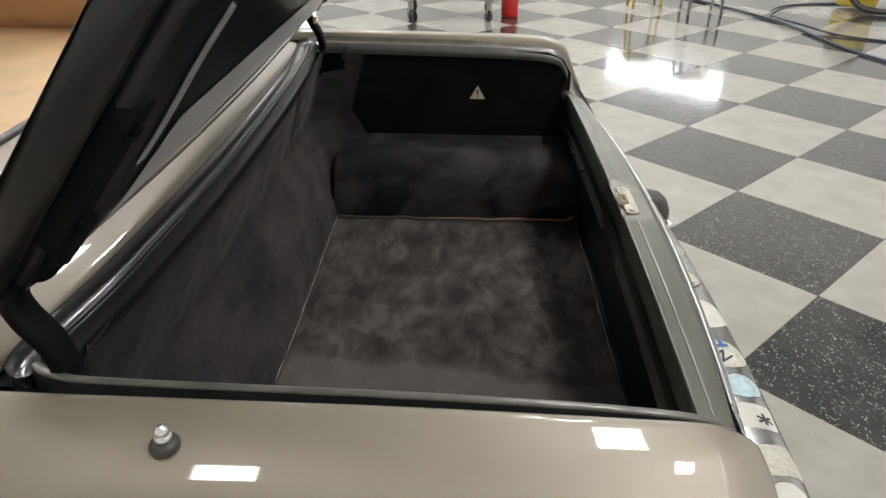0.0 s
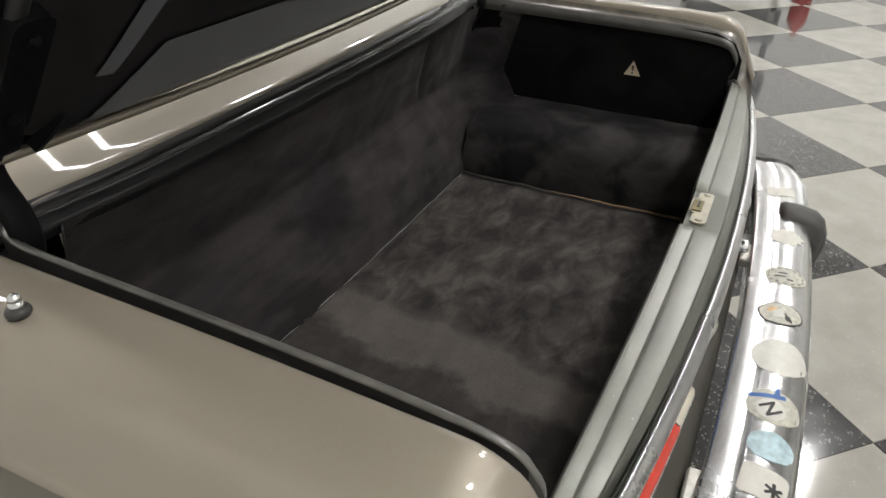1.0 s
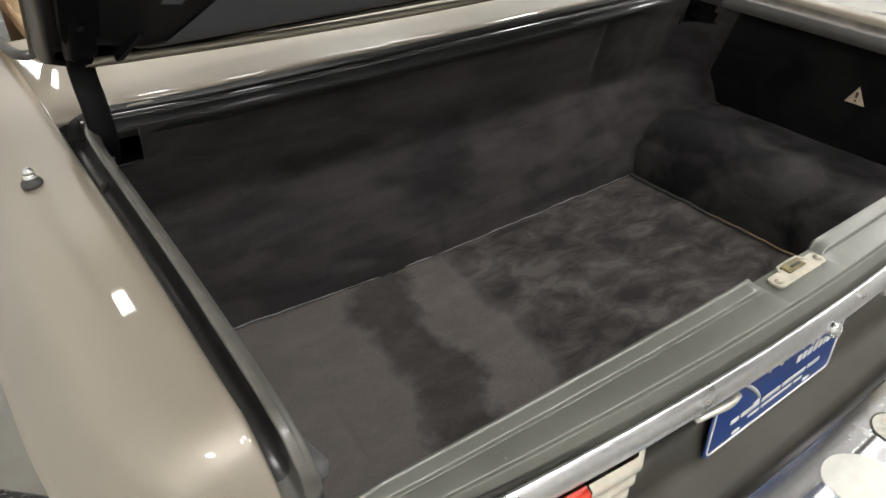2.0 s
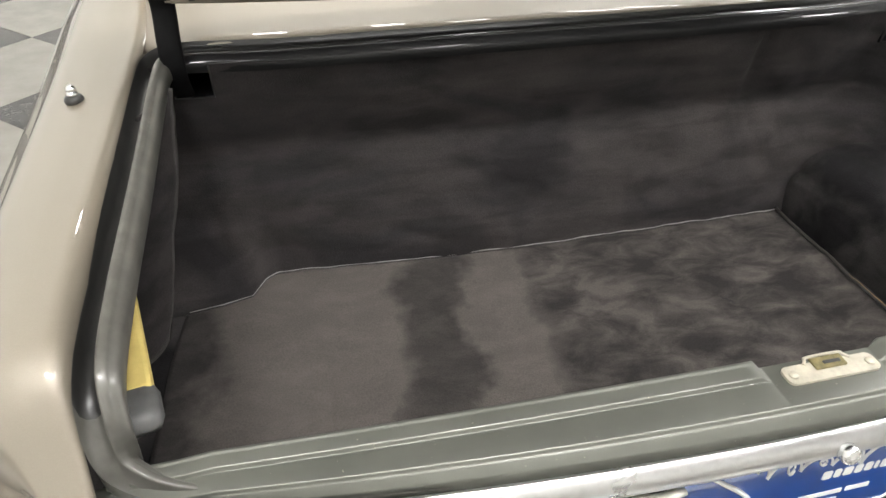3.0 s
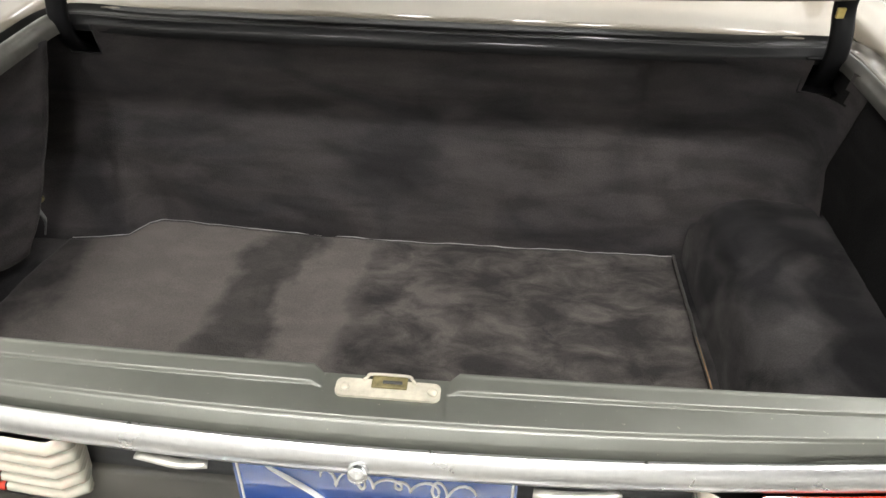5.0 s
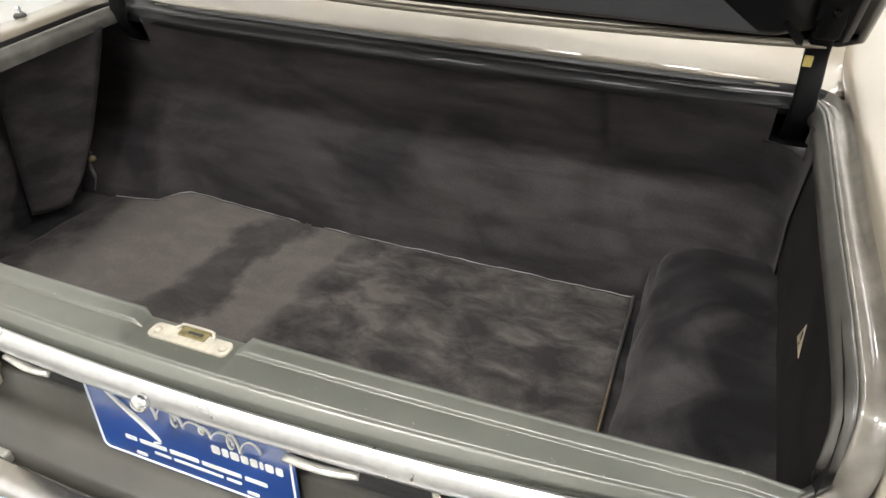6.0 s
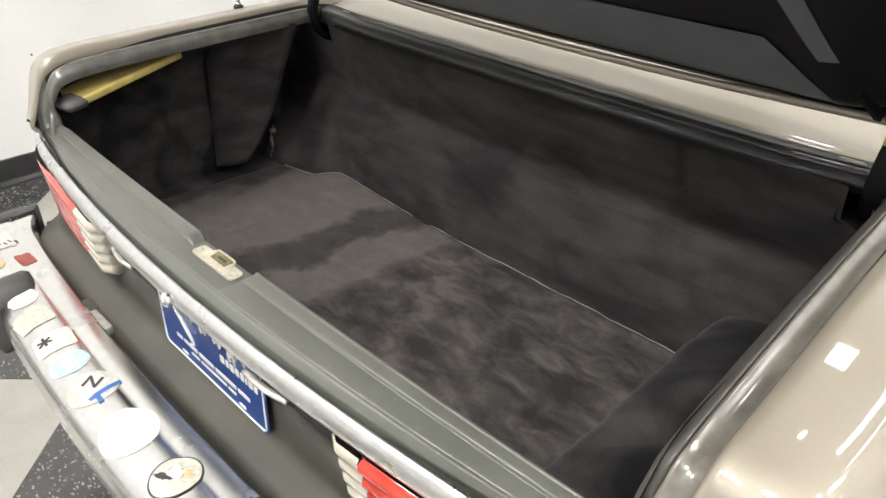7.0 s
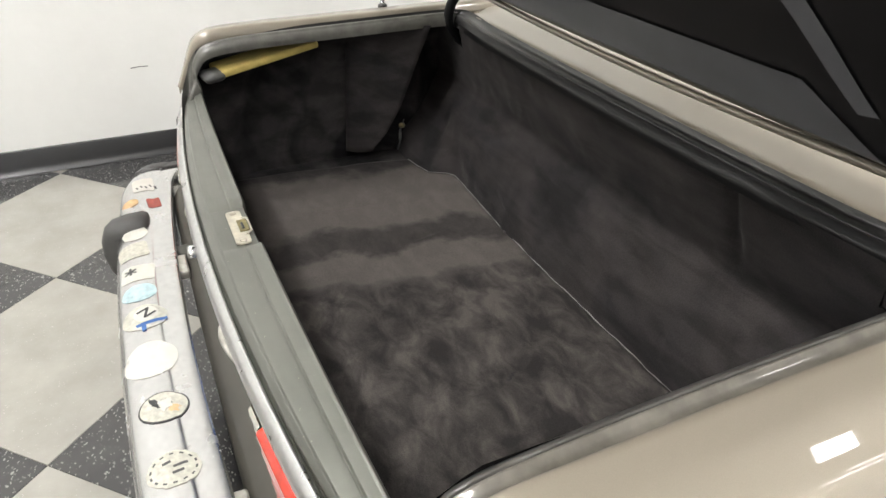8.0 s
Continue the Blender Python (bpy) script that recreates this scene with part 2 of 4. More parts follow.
def dress(name, me, material, parent, label="", smooth=True):
    me.materials.append(material)
    for f in me.polygons:
        f.use_smooth = smooth
    ob = new(name, me)
    if parent:
        ob.parent = parent
    return tagged(ob, label)


def sheet(name, rows, material, parent, label="", loop=False, thick=0.0, smooth=True, caps=False):
    """A surface through rows of points; loop joins each row's ends."""
    n, m = len(rows), len(rows[0])
    verts = [tuple(p) for r in rows for p in r]
    faces = [(i * m + j, i * m + (j + 1) % m, (i + 1) * m + (j + 1) % m, (i + 1) * m + j)
             for i in range(n - 1) for j in range(m if loop else m - 1)]
    if caps:
        faces += [tuple(range(m))[::-1], tuple((n - 1) * m + j for j in range(m))]
    me = bpy.data.meshes.new(name)
    me.from_pydata(verts, [], faces)
    bm = bmesh.new()
    bm.from_mesh(me)
    bmesh.ops.recalc_face_normals(bm, faces=bm.faces)
    bm.to_mesh(me)
    bm.free()
    ob = dress(name, me, material, parent, label, smooth)
    if thick:
        mod = ob.modifiers.new("thickness", "SOLIDIFY")
        mod.thickness, mod.offset = abs(thick), -1 if thick > 0 else 1
    return ob


def box_bm(bm, centre, size, bevel=0.003, turn=None, segments=2):
    made = bmesh.ops.create_cube(bm, size=1.0)
    vs = made["verts"]
    bmesh.ops.scale(bm, vec=size, verts=vs)
    if bevel:
        es = list({e for v in vs for e in v.link_edges})
        out = bmesh.ops.bevel(bm, geom=es, offset=bevel, segments=segments, affect="EDGES", profile=0.5)
        vs = list({v for f in out["faces"] for v in f.verts} | {v for v in vs if v.is_valid})
        vs = list(set(vs) | {w for v in vs for e in v.link_edges for w in e.verts})
    m = Matrix.Translation(centre) @ (turn or Matrix.Identity(4))
    bmesh.ops.transform(bm, matrix=m, verts=vs)
    return vs


def box(name, centre, size, material, parent=None, label="", bevel=0.003, turn=None):
    bm = bmesh.new()
    box_bm(bm, centre, size, bevel, turn)
    return part(name, bm, material, parent, label, smooth=False)


def rod(name, points, radius, material, parent, label="", sides=8, flat=1.0):
    """A tube along points."""
    pts = [Vector(p) for p in points]
    rows = []
    for i, p in enumerate(pts):
        t = (pts[min(i + 1, len(pts) - 1)] - pts[max(i - 1, 0)]).normalized()
        side = t.cross(Vector((0, 0, 1)))
        side = side.normalized() if side.length > 1e-3 else Vector((1, 0, 0))
        up = side.cross(t)
        r = radius(i / (len(pts) - 1)) if callable(radius) else radius
        rows.append([p + r * (math.cos(a) * side + flat * math.sin(a) * up) for a in np.linspace(0, 2 * math.pi, sides, endpoint=False)])
    return sheet(name, rows, material, parent, label, loop=True, caps=True)


def lathe(name, profile, material, parent, label="", at=(0, 0, 0), turn=None, sides=20, squash=(1, 1)):
    m = Matrix.Translation(at) @ (turn or Matrix.Identity(4))
    rows = [[m @ Vector((r * math.cos(a) * squash[0], r * math.sin(a) * squash[1], z)) for a in np.linspace(0, 2 * math.pi, sides, endpoint=False)] for r, z in profile]
    return sheet(name, rows, material, parent, label, loop=True, caps=True)


def smooth_path(points, count):
    """A Catmull-Rom run through points."""
    p = [Vector(q) for q in points]
    p = [2 * p[0] - p[1], *p, 2 * p[-1] - p[-2]]
    out, n = [], len(p) - 3
    for k in range(count):
        s = k * n / (count - 1)
        i = min(int(s), n - 1)
        t = s - i
        a, b, c, d = p[i:i + 4]
        out.append(0.5 * (2 * b + (c - a) * t + (2 * a - 5 * b + 4 * c - d) * t * t + (3 * b - a - 3 * c + d) * t ** 3))
    return out


def lerp_at(x, xs, ys):
    return float(np.interp(x, xs, ys))


def empty(name, at=(0, 0, 0)):
    ob = new(name)
    ob.location = at
    return ob


def rumple(p, size, amount, axis):
    p = Vector(p)
    p[axis] += amount * (noise.noise(p * size) + 0.5 * noise.noise(p * size * 2.3 + Vector((7, 3, 1))))
    return p


# ---- room ----
WEST, EAST, SOUTH, NORTH = -2.125, 10.0, -7.0, 6.5


def room():
    t = 0.15
    box("floor", ((WEST + EAST) / 2, (SOUTH + NORTH) / 2, -0.054), (EAST - WEST + 2 * t, NORTH - SOUTH, 0.1), GROUT, bevel=0)
    tagged(bpy.data.objects["floor"], "checkered charcoal and beige vinyl tile floor", "floor", kind="structure")
    h = CEIL
    for name, c, s in (("wall_west", (WEST - t / 2, (SOUTH + NORTH) / 2, h / 2), (t, NORTH - SOUTH, h)),
                       ("wall_south", ((WEST + EAST) / 2, SOUTH - t / 2, h / 2), (EAST - WEST, t, h)),
                       ("wall_north", ((WEST + EAST) / 2, NORTH + t / 2, h / 2), (EAST - WEST, t, h))):
        tagged(box(name, c, s, WALLPAINT, bevel=0), "plain white painted shop wall", "wall", kind="structure")
    a, b, lo, hi = 2.62, 3.02, 0.75, 1.52      # a narrow bright window
    bm = bmesh.new()
    for y0, y1, z0, z1 in ((SOUTH, a, 0, h), (b, NORTH, 0, h), (a, b, 0, lo), (a, b, hi, h)):
        box_bm(bm, (EAST + t / 2, (y0 + y1) / 2, (z0 + z1) / 2), (t, y1 - y0, z1 - z0), 0)
    win = tagged(empty("window_2", (EAST + 0.06, (a + b) / 2, (lo + hi) / 2)), "narrow bright daylight window in the far wall", "window", kind="structure")
    box("pane", (0.02, 0, 0), (0.01, b - a, hi - lo), DAYLIGHT, win, bevel=0)
    for y in (-1, 1):
        box("window_frame", (0, y * (b - a) / 2 * 0.95, 0), (0.05, 0.02, hi - lo), BASE, win, bevel=0.002)
    tagged(part("wall_east", bm, WALLPAINT, None, smooth=False), "plain white painted shop wall", "wall", kind="structure")
    # a slanting wall cuts the corner; its bright window shines on the floor
    m = Matrix.Translation((9.36, -2.535, 0)) @ pose(0, 0, 0, 0, 0, 48.6)      # u along the wall
    u0, u1, z0, z1 = -0.97, 0.97, 1.40, 1.76
    bm = bmesh.new()
    for a, b, lo, hi in ((-3.6, u0, 0, h), (u1, 3.0, 0, h), (u0, u1, 0, z0), (u0, u1, z1, h)):
        vs = box_bm(bm, ((a + b) / 2, -t / 2, (lo + hi) / 2), (b - a, t, hi - lo), 0)
    bmesh.ops.transform(bm, matrix=m, verts=bm.verts)
    tagged(part("wall_southeast", bm, WALLPAINT, None, smooth=False), "plain white painted slanting shop wall", "wall", kind="structure")
    win = empty("window_1")
    win.matrix_basis = m @ Matrix.Translation((0, -0.05, (z0 + z1) / 2))
    tagged(win, "wide low bright daylight window in the far wall", "window", kind="structure")
    box("pane", (0, -0.02, 0), (u1 - u0, 0.01, z1 - z0), DAYLIGHT, win, bevel=0)
    for z in (-1, 1):
        box("window_frame", (0, 0, z * (z1 - z0) / 2 * 0.96), (u1 - u0, 0.05, 0.02), BASE, win, bevel=0.002)
    tagged(box("ceiling", ((WEST + EAST) / 2, (SOUTH + NORTH) / 2, h + 0.05), (EAST - WEST + 0.3, NORTH - SOUTH + 0.3, 0.1), CEILING, bevel=0),
           "grey painted shop ceiling", "ceiling", kind="structure")
    # cove base along the side wall
    rows = [[(WEST + dx, y, z) for dx, z in ((0.0, 0.103), (0.004, 0.103), (0.007, 0.098), (0.008, 0.03), (0.012, 0.012), (0.028, 0.002))]
            for y in np.linspace(SOUTH, NORTH, 12)]
    tagged(sheet("baseboard", rows, BASE, None), "black vinyl cove base along the wall", "baseboard", kind="structure")
    for y, z, w in ((-0.072, 0.387, 0.068),):
        rod("scuff", [(WEST + 0.0005, y - w / 2, z - 0.003), (WEST + 0.0005, y, z), (WEST + 0.0005, y + w / 2, z - 0.001)], 0.0016, TAPE, bpy.data.objects["wall_west"])
    lathe("nail_hole", [(0.0, 0.0), (0.004, 0.0), (0.003, 0.002), (0.0, 0.002)], BASE, bpy.data.objects["wall_west"], at=(WEST, 0.40, 0.466), turn=pose(0, 0, 0, 0, 90, 0), sides=8)
    for ob in bpy.data.objects["wall_west"].children:
        ob.matrix_parent_inverse = bpy.data.objects["wall_west"].matrix_world.inverted()


def fixture(name, label, kind, group, w, d, spots, glow):
    lamp = empty(name, (*spots[0], CEIL))
    tagged(lamp, label, kind, group)
    box("housing", (0, 0, -0.035), (w + 0.06, d + 0.06, 0.07), WHITE, lamp, bevel=0.006)
    box("diffuser", (0, 0, -0.073), (w, d, 0.012), glow, lamp, bevel=0.003)
    for x, y in spots[1:]:
        copy_thing(lamp, pose(x, y, CEIL))


def ceiling_lights():
    fixture("ceiling_light", "oblong white flush ceiling light panel", "ceiling light", "ceiling light panels", 0.60, 0.42,
            [(-1.36, -1.70), (0.44, -1.75), (2.4, -1.2), (5.5, -1.2), (7.4, -0.9), (4.0, 1.76), (8.6, 1.5), (4.6, 3.7), (8.6, 5.1)], GLOW)
    fixture("ceiling_light", "small square white flush ceiling light panel", "ceiling light", "small ceiling light panels", 0.34, 0.40,
            [(-0.1, 1.65), (-0.78, 5.55), (1.1, 3.95), (0.5, 5.6)], GLOWSMALL)
    # unseen strips behind the car, added to light the deck from the rear
    fixture("strip_light", "long narrow white ceiling strip, added to light the deck", "strip light", "ceiling strip lights", 4.0, 0.17, [(0.3, -3.1), (0.3, -4.55), (0.3, -6.1)], GLOWSTRIP)
    fixture("tube_light", "short narrow white ceiling tube light", "tube light", "twin ceiling tube lights", 0.09, 2.1, [(2.9, 5.4), (3.6, 5.4)], GLOWTUBE)


room()
ceiling_lights()


# ---- car ----
car = tagged(empty("car"), "champagne classic coupe with open boot lid and stickered bumper", "car")
YS = [-0.02, 0.0, 0.015, 0.03, 0.06, 0.09, 0.12, 0.2, 0.35, 0.5, 0.65, 0.8, 1.0, 1.3, 1.7, 2.1]
ZR = [0.735, 0.775, 0.81, 0.833, 0.8485, 0.8522, 0.8534, 0.8554, 0.8575, 0.8590, 0.861, 0.866, 0.874, 0.88, 0.885, 0.885]
SLOPES = [(0.005, -0.6), (0.012, -0.2), (0.019, 0.06), (0.044, 0.08), (0.053, 0.18), (0.062, 0.245), (0.071, 0.28), (0.085, 0.31), (0.095, 0.5), (0.105, 0.85), (0.115, 1.1), (0.13, 1.2), (0.15, 1.2)]


def crown():
    """The fender's top, falling away from its rim by the slopes above."""
    at, fall = zip(*SLOPES)
    h, pts = -0.0050, [(0.005, -0.0050)]
    for d in np.linspace(0.005, 0.148, 49)[1:]:
        h += lerp_at((d + pts[-1][0]) / 2, at, fall) * (d - pts[-1][0])
        pts.append((float(d), float(h)))
    return pts


def back(x):
    """How far the tail's plan curve lies ahead of its middle."""
    return 0.11 * x * x + 0.6 * max(0.0, abs(x) - 0.6) ** 2


def fender(side):
    rows = []
    for y, zr in zip(YS, ZR):
        w = lerp_at(y, [-0.02, 0.0, 0.015, 0.03, 0.06, 0.12, 0.2, 0.35, 1.0, 2.1], [0.36, 0.50, 0.60, 0.70, 0.82, 0.92, 0.97, 1.0, 1.1, 1.15])
        xr = lerp_at(y, [-0.02, 0.03, 0.12, 0.35, 0.7, 2.1], [0.690, 0.695, 0.695, 0.692, 0.692, 0.70])
        k = (zr - 0.22) / 0.632
        prof = [(0.0, 0.016), (0.0005, 0.003)] + crown() + [(0.1530, 0.0660), (0.1533, 0.0685), (0.1515, 0.0710), (0.146, 0.078),
                (0.140, 0.10), (0.138, 0.16), (0.143, 0.25), (0.149, 0.36), (0.147, 0.46), (0.134, 0.56), (0.10, 0.62)]
        rows.append([(side * (xr + d * w), y + max(0.0, 0.025 - y) * max(0.0, min(1.0, (h - 0.005) / 0.05)) * (d > 0.03), zr - h * k) for d, h in prof])
    fine = [smooth_path(col, 40) for col in zip(*rows)]
    return sheet("fender", list(zip(*fine)), PAINT, car, thick=0.0)


def deck():
    prof = [(-0.0008, -0.0085), (-0.0008, -0.0065), (0.0, -0.0045), (0.003, -0.0026), (0.008, -0.0010), (0.016, 0.0), (0.04, 0.0015), (0.09, 0.005), (0.16, 0.012), (0.23, 0.020), (0.30, 0.028)]
    rows = []
    for dy, dz in prof:
        row = []
        for x in np.linspace(-0.70, 0.70, 61):
            edge = 0.662 + 0.09 * x * x + 2.2 * max(0, abs(x) - 0.60) ** 2
            far = dy / 0.30
            y = edge + dy if dy < 0.02 else edge + far * (0.96 - edge)
            row.append((x, y, 0.872 + dz - 0.030 * x * x * (1 - 0.5 * far) - 0.014 * max(0, abs(x) - 0.60) / 0.1 * (1 - far)))
        rows.append(row)
    return sheet("rear_deck", rows, PAINT, car, thick=0.0)


def rim_path():
    left = [(-0.40, -0.046, 0.7135), (-0.50, -0.036, 0.717), (-0.58, -0.028, 0.7265), (-0.635, -0.020, 0.736), (-0.668, -0.010, 0.748), (-0.688, 0.002, 0.770), (-0.694, 0.022, 0.815), (-0.696, 0.055, 0.840),
            (-0.695, 0.14, 0.850), (-0.692, 0.30, 0.855), (-0.691, 0.46, 0.858), (-0.690, 0.58, 0.860), (-0.686, 0.640, 0.861), (-0.668, 0.680, 0.862), (-0.625, 0.696, 0.862)]
    front = [(x, 0.660 + 0.09 * x * x, 0.870 - 0.03 * x * x) for x in (-0.5, -0.36, -0.2, 0)]
    half = left + front
    return half + [(-x, y, z) for x, y, z in half[-2::-1]]


def sweep(name, profile, material, label="", loop=False, span=(0, 190)):
    pts = smooth_path(rim_path(), 190)
    rows = []
    for i, p in enumerate(pts):
        t = pts[min(i + 1, len(pts) - 1)] - pts[max(i - 1, 0)]
        t.z = 0
        t.normalize()
        inward = Vector((t.y, -t.x, 0))
        k = lerp_at(abs(p.x), [0.40, 0.58, 0.67], [0.28, 0.55, 1.0]) if p.y < 0.03 else 1.0
        if span[0] <= i <= span[1]:
            rows.append([p + u * k * inward + Vector((0, 0, v * k)) for u, v in profile])
    return sheet(name, rows, material, car, label, loop=loop)


FRONT = (round(189 * 13.2 / (2 * (len(rim_path()) // 2))), 0)      # where the side runs turn the front corner


def seals():
    gutter = [(-0.001, -0.002), (0.001, -0.008), (0.005, -0.0125), (0.012, -0.0145), (0.019, -0.0130), (0.0235, -0.0095), (0.0258, -0.0085), (0.0275, -0.0105), (0.0282, -0.0140)]
    flange = [(0.0282, -0.0140), (0.0292, -0.0098), (0.0308, -0.0090), (0.0335, -0.0105), (0.0425, -0.0190), (0.0440, -0.0215), (0.0447, -0.026), (0.0440, -0.034)]
    a = FRONT[0]
    b = 189 - a
    channel = [(-0.001, -0.002), (0.0, -0.010), (0.001, -0.024), (0.005, -0.030), (0.012, -0.031), (0.0170, -0.027), (0.0182, -0.012), (0.0188, -0.0065)]
    brim = [(0.0188, -0.0065), (0.0193, -0.0042), (0.0210, -0.0034), (0.0265, -0.0042), (0.0285, -0.0070), (0.0300, -0.0095), (0.0325, -0.0105), (0.0355, -0.0150), (0.0368, -0.0190), (0.0372, -0.026), (0.0368, -0.034)]
    c = round(a * 6.4 / 13.2)      # where the side run turns the rear corner
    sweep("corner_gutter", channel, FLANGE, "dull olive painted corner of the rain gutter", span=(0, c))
    sweep("gutter", channel, CHANNELSHADE, "deep rain gutter with its shade put into the colour", span=(c, a))
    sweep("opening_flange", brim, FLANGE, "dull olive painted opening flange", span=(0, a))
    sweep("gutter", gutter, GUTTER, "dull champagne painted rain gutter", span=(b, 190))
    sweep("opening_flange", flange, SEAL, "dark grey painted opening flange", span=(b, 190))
    sweep("front_gutter", gutter, GUTTERSHADE, "front rain gutter with shade darkened into its paint", span=(a, b))
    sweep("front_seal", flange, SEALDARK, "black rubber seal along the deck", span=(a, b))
    for s in (-1, 1):
        box("corner_plate", (s * 0.708, 0.004, 0.712), (0.07, 0.030, 0.016), SILLGREY, car, "grey painted corner plate", bevel=0.003)


def crisp(prof, gap=0.0016):
    """Holds each crease of a profile tight."""
    out = [prof[0]]
    for a, b, c in zip(prof, prof[1:], prof[2:]):
        for q in (a, c):
            d = math.hypot(q[0] - b[0], q[1] - b[1])
            f = min(0.35, gap / d)
            out.append(tuple(v + (w - v) * f for v, w in zip(b, q)))
    return out + [prof[-1]]


def sill():
    prof = crisp([(0.012, 0.64, 0.3), (0.0115, 0.731, 0.3), (0.0095, 0.7385, 0.3), (0.0065, 0.7405, 0.3), (0.0035, 0.7385, 0.32), (-0.0125, 0.7372, 0.4), (-0.0142, 0.7318, 0.41), (-0.0165, 0.7332, 0.42),
                  (-0.0480, 0.7305, 0.8), (-0.0494, 0.7265, 0.82), (-0.0518, 0.7262, 0.85), (-0.0612, 0.7175, 0.97), (-0.0622, 0.7035, 1.0), (-0.067, 0.702, 1.0)])
    xs = sorted(set([round(x, 4) for x in np.linspace(-0.69, 0.69, 47)] + [-0.075, -0.0655, 0.0655, 0.075, 0.062, -0.062]))
    rows = []
    for x in xs:
        row = []
        for y, z, c in prof:
            yy, zz = y + c * back(x), z
            if abs(x) < 0.066 and y > -0.019:      # cut away for the striker
                zz = min(zz, 0.7295)
                yy = min(yy, 0.006)
            zz -= 0.008 * min(1.0, max(0.0, abs(x) - 0.60) / 0.05)      # ends tuck under the flange
            row.append((x, yy, zz))
        rows.append(row)
    ob = sheet("boot_sill", rows, SILLGREY, car, "grey painted boot sill with a raised inner rib", thick=0.0)
    ob.modifiers.new("flat_faces", "WEIGHTED_NORMAL").weight = 70
    return ob


def striker():
    s = slab("striker_plate", outline(0.106, 0.023, 0.007), 0.7310, 0.7340, ZINC, car, "pale cream lid striker plate with a square hole", Matrix.Translation((0, -0.0075, 0)))
    box("slot", (0.001, 0.000, 0.7350), (0.036, 0.015, 0.003), BRASS, s, "dull brass latch block", bevel=0.001)
    loop = [(-0.026, 0.002, 0.7345), (-0.022, 0.006, 0.7350), (-0.018, 0.0095, 0.7355), (0.018, 0.0095, 0.7355), (0.023, 0.006, 0.7350), (0.028, 0.001, 0.7345)]
    rod("lip", smooth_path(loop, 18), 0.0017, ZINC, s, sides=6)
    box("latch_bar", (0.004, -0.001, 0.7362), (0.020, 0.004, 0.003), BLACKINK, s, bevel=0.001)
    for x in (-0.044, 0.045):
        s.location = (0.004, -0.006, -0.0008)
        lathe("screw", [(0.0, 0.0), (0.0055, 0.0), (0.0045, 0.0018), (0.0, 0.0024)], ZINC, s, at=(x, -0.008, 0.7342), sides=10)


def bar(name, prof, x0, x1, material, label="", parent=None, count=61, plan=back, loop=False):
    rows = [[(x, y + plan(x), z) for y, z in prof] for x in np.linspace(x0, x1, count)]
    return sheet(name, rows, material, parent or car, label, loop=loop, caps=loop)


def tail_lamp(side):
    lamp = empty("tail_light")
    lamp.parent = car
    tagged(lamp, "ribbed red tail light with a clear reversing lens")
    prof = []
    for i in range(5):
        z = 0.668 - i * 0.0235
        d = 0.10 * (0.668 - z) - 0.019
        prof += [(-0.058 + d, z + 0.004), (-0.0665 + d, z), (-0.0685 + d, z - 0.007), (-0.0655 + d, z - 0.014), (-0.0575 + d, z - 0.0185)]

    def lens(name, a, b, material, slant, ribs):
        rows = []
        for k in np.linspace(0, 1, 24):
            row = []
            for y, z in prof:
                y = -0.064 - 0.019 + 0.10 * (0.668 - z) + ribs * (y + 0.064 + 0.019 - 0.10 * (0.668 - z))
                lo = a + (0.665 - z) * slant[0]
                hi = b + (0.665 - z) * slant[1]
                x = lo + (hi - lo) * k
                row.append((side * x, y + back(x) + 0.014 * max(0, 1 - (x - lo) / 0.02) * (a < 0.35), z))
            rows.append(row)
        if a < 0.35:
            wall = [(p[0] + side * 0.004, -0.030 + 0.03 * p[0] ** 2, p[2]) for p in rows[0]]
            rows.insert(0, wall)
        sheet(name, rows, material, lamp)
    edge, inner = (0.416, 0.326) if side < 0 else (0.378, 0.318)
    lens("red_lens", edge, 0.772, RED, (0.15, 0.0), 1.0)
    lens("clear_lens", inner, edge - 0.002, CLEAR, (0.12, 0.15), 0.45 if side > 0 else 0.8)
    bar("lamp_frame", [(-0.064, 0.556), (-0.072, 0.552), (-0.068, 0.544), (-0.02, 0.540)], side * 0.41, side * 0.755, LIDBLACK, parent=lamp, count=24)


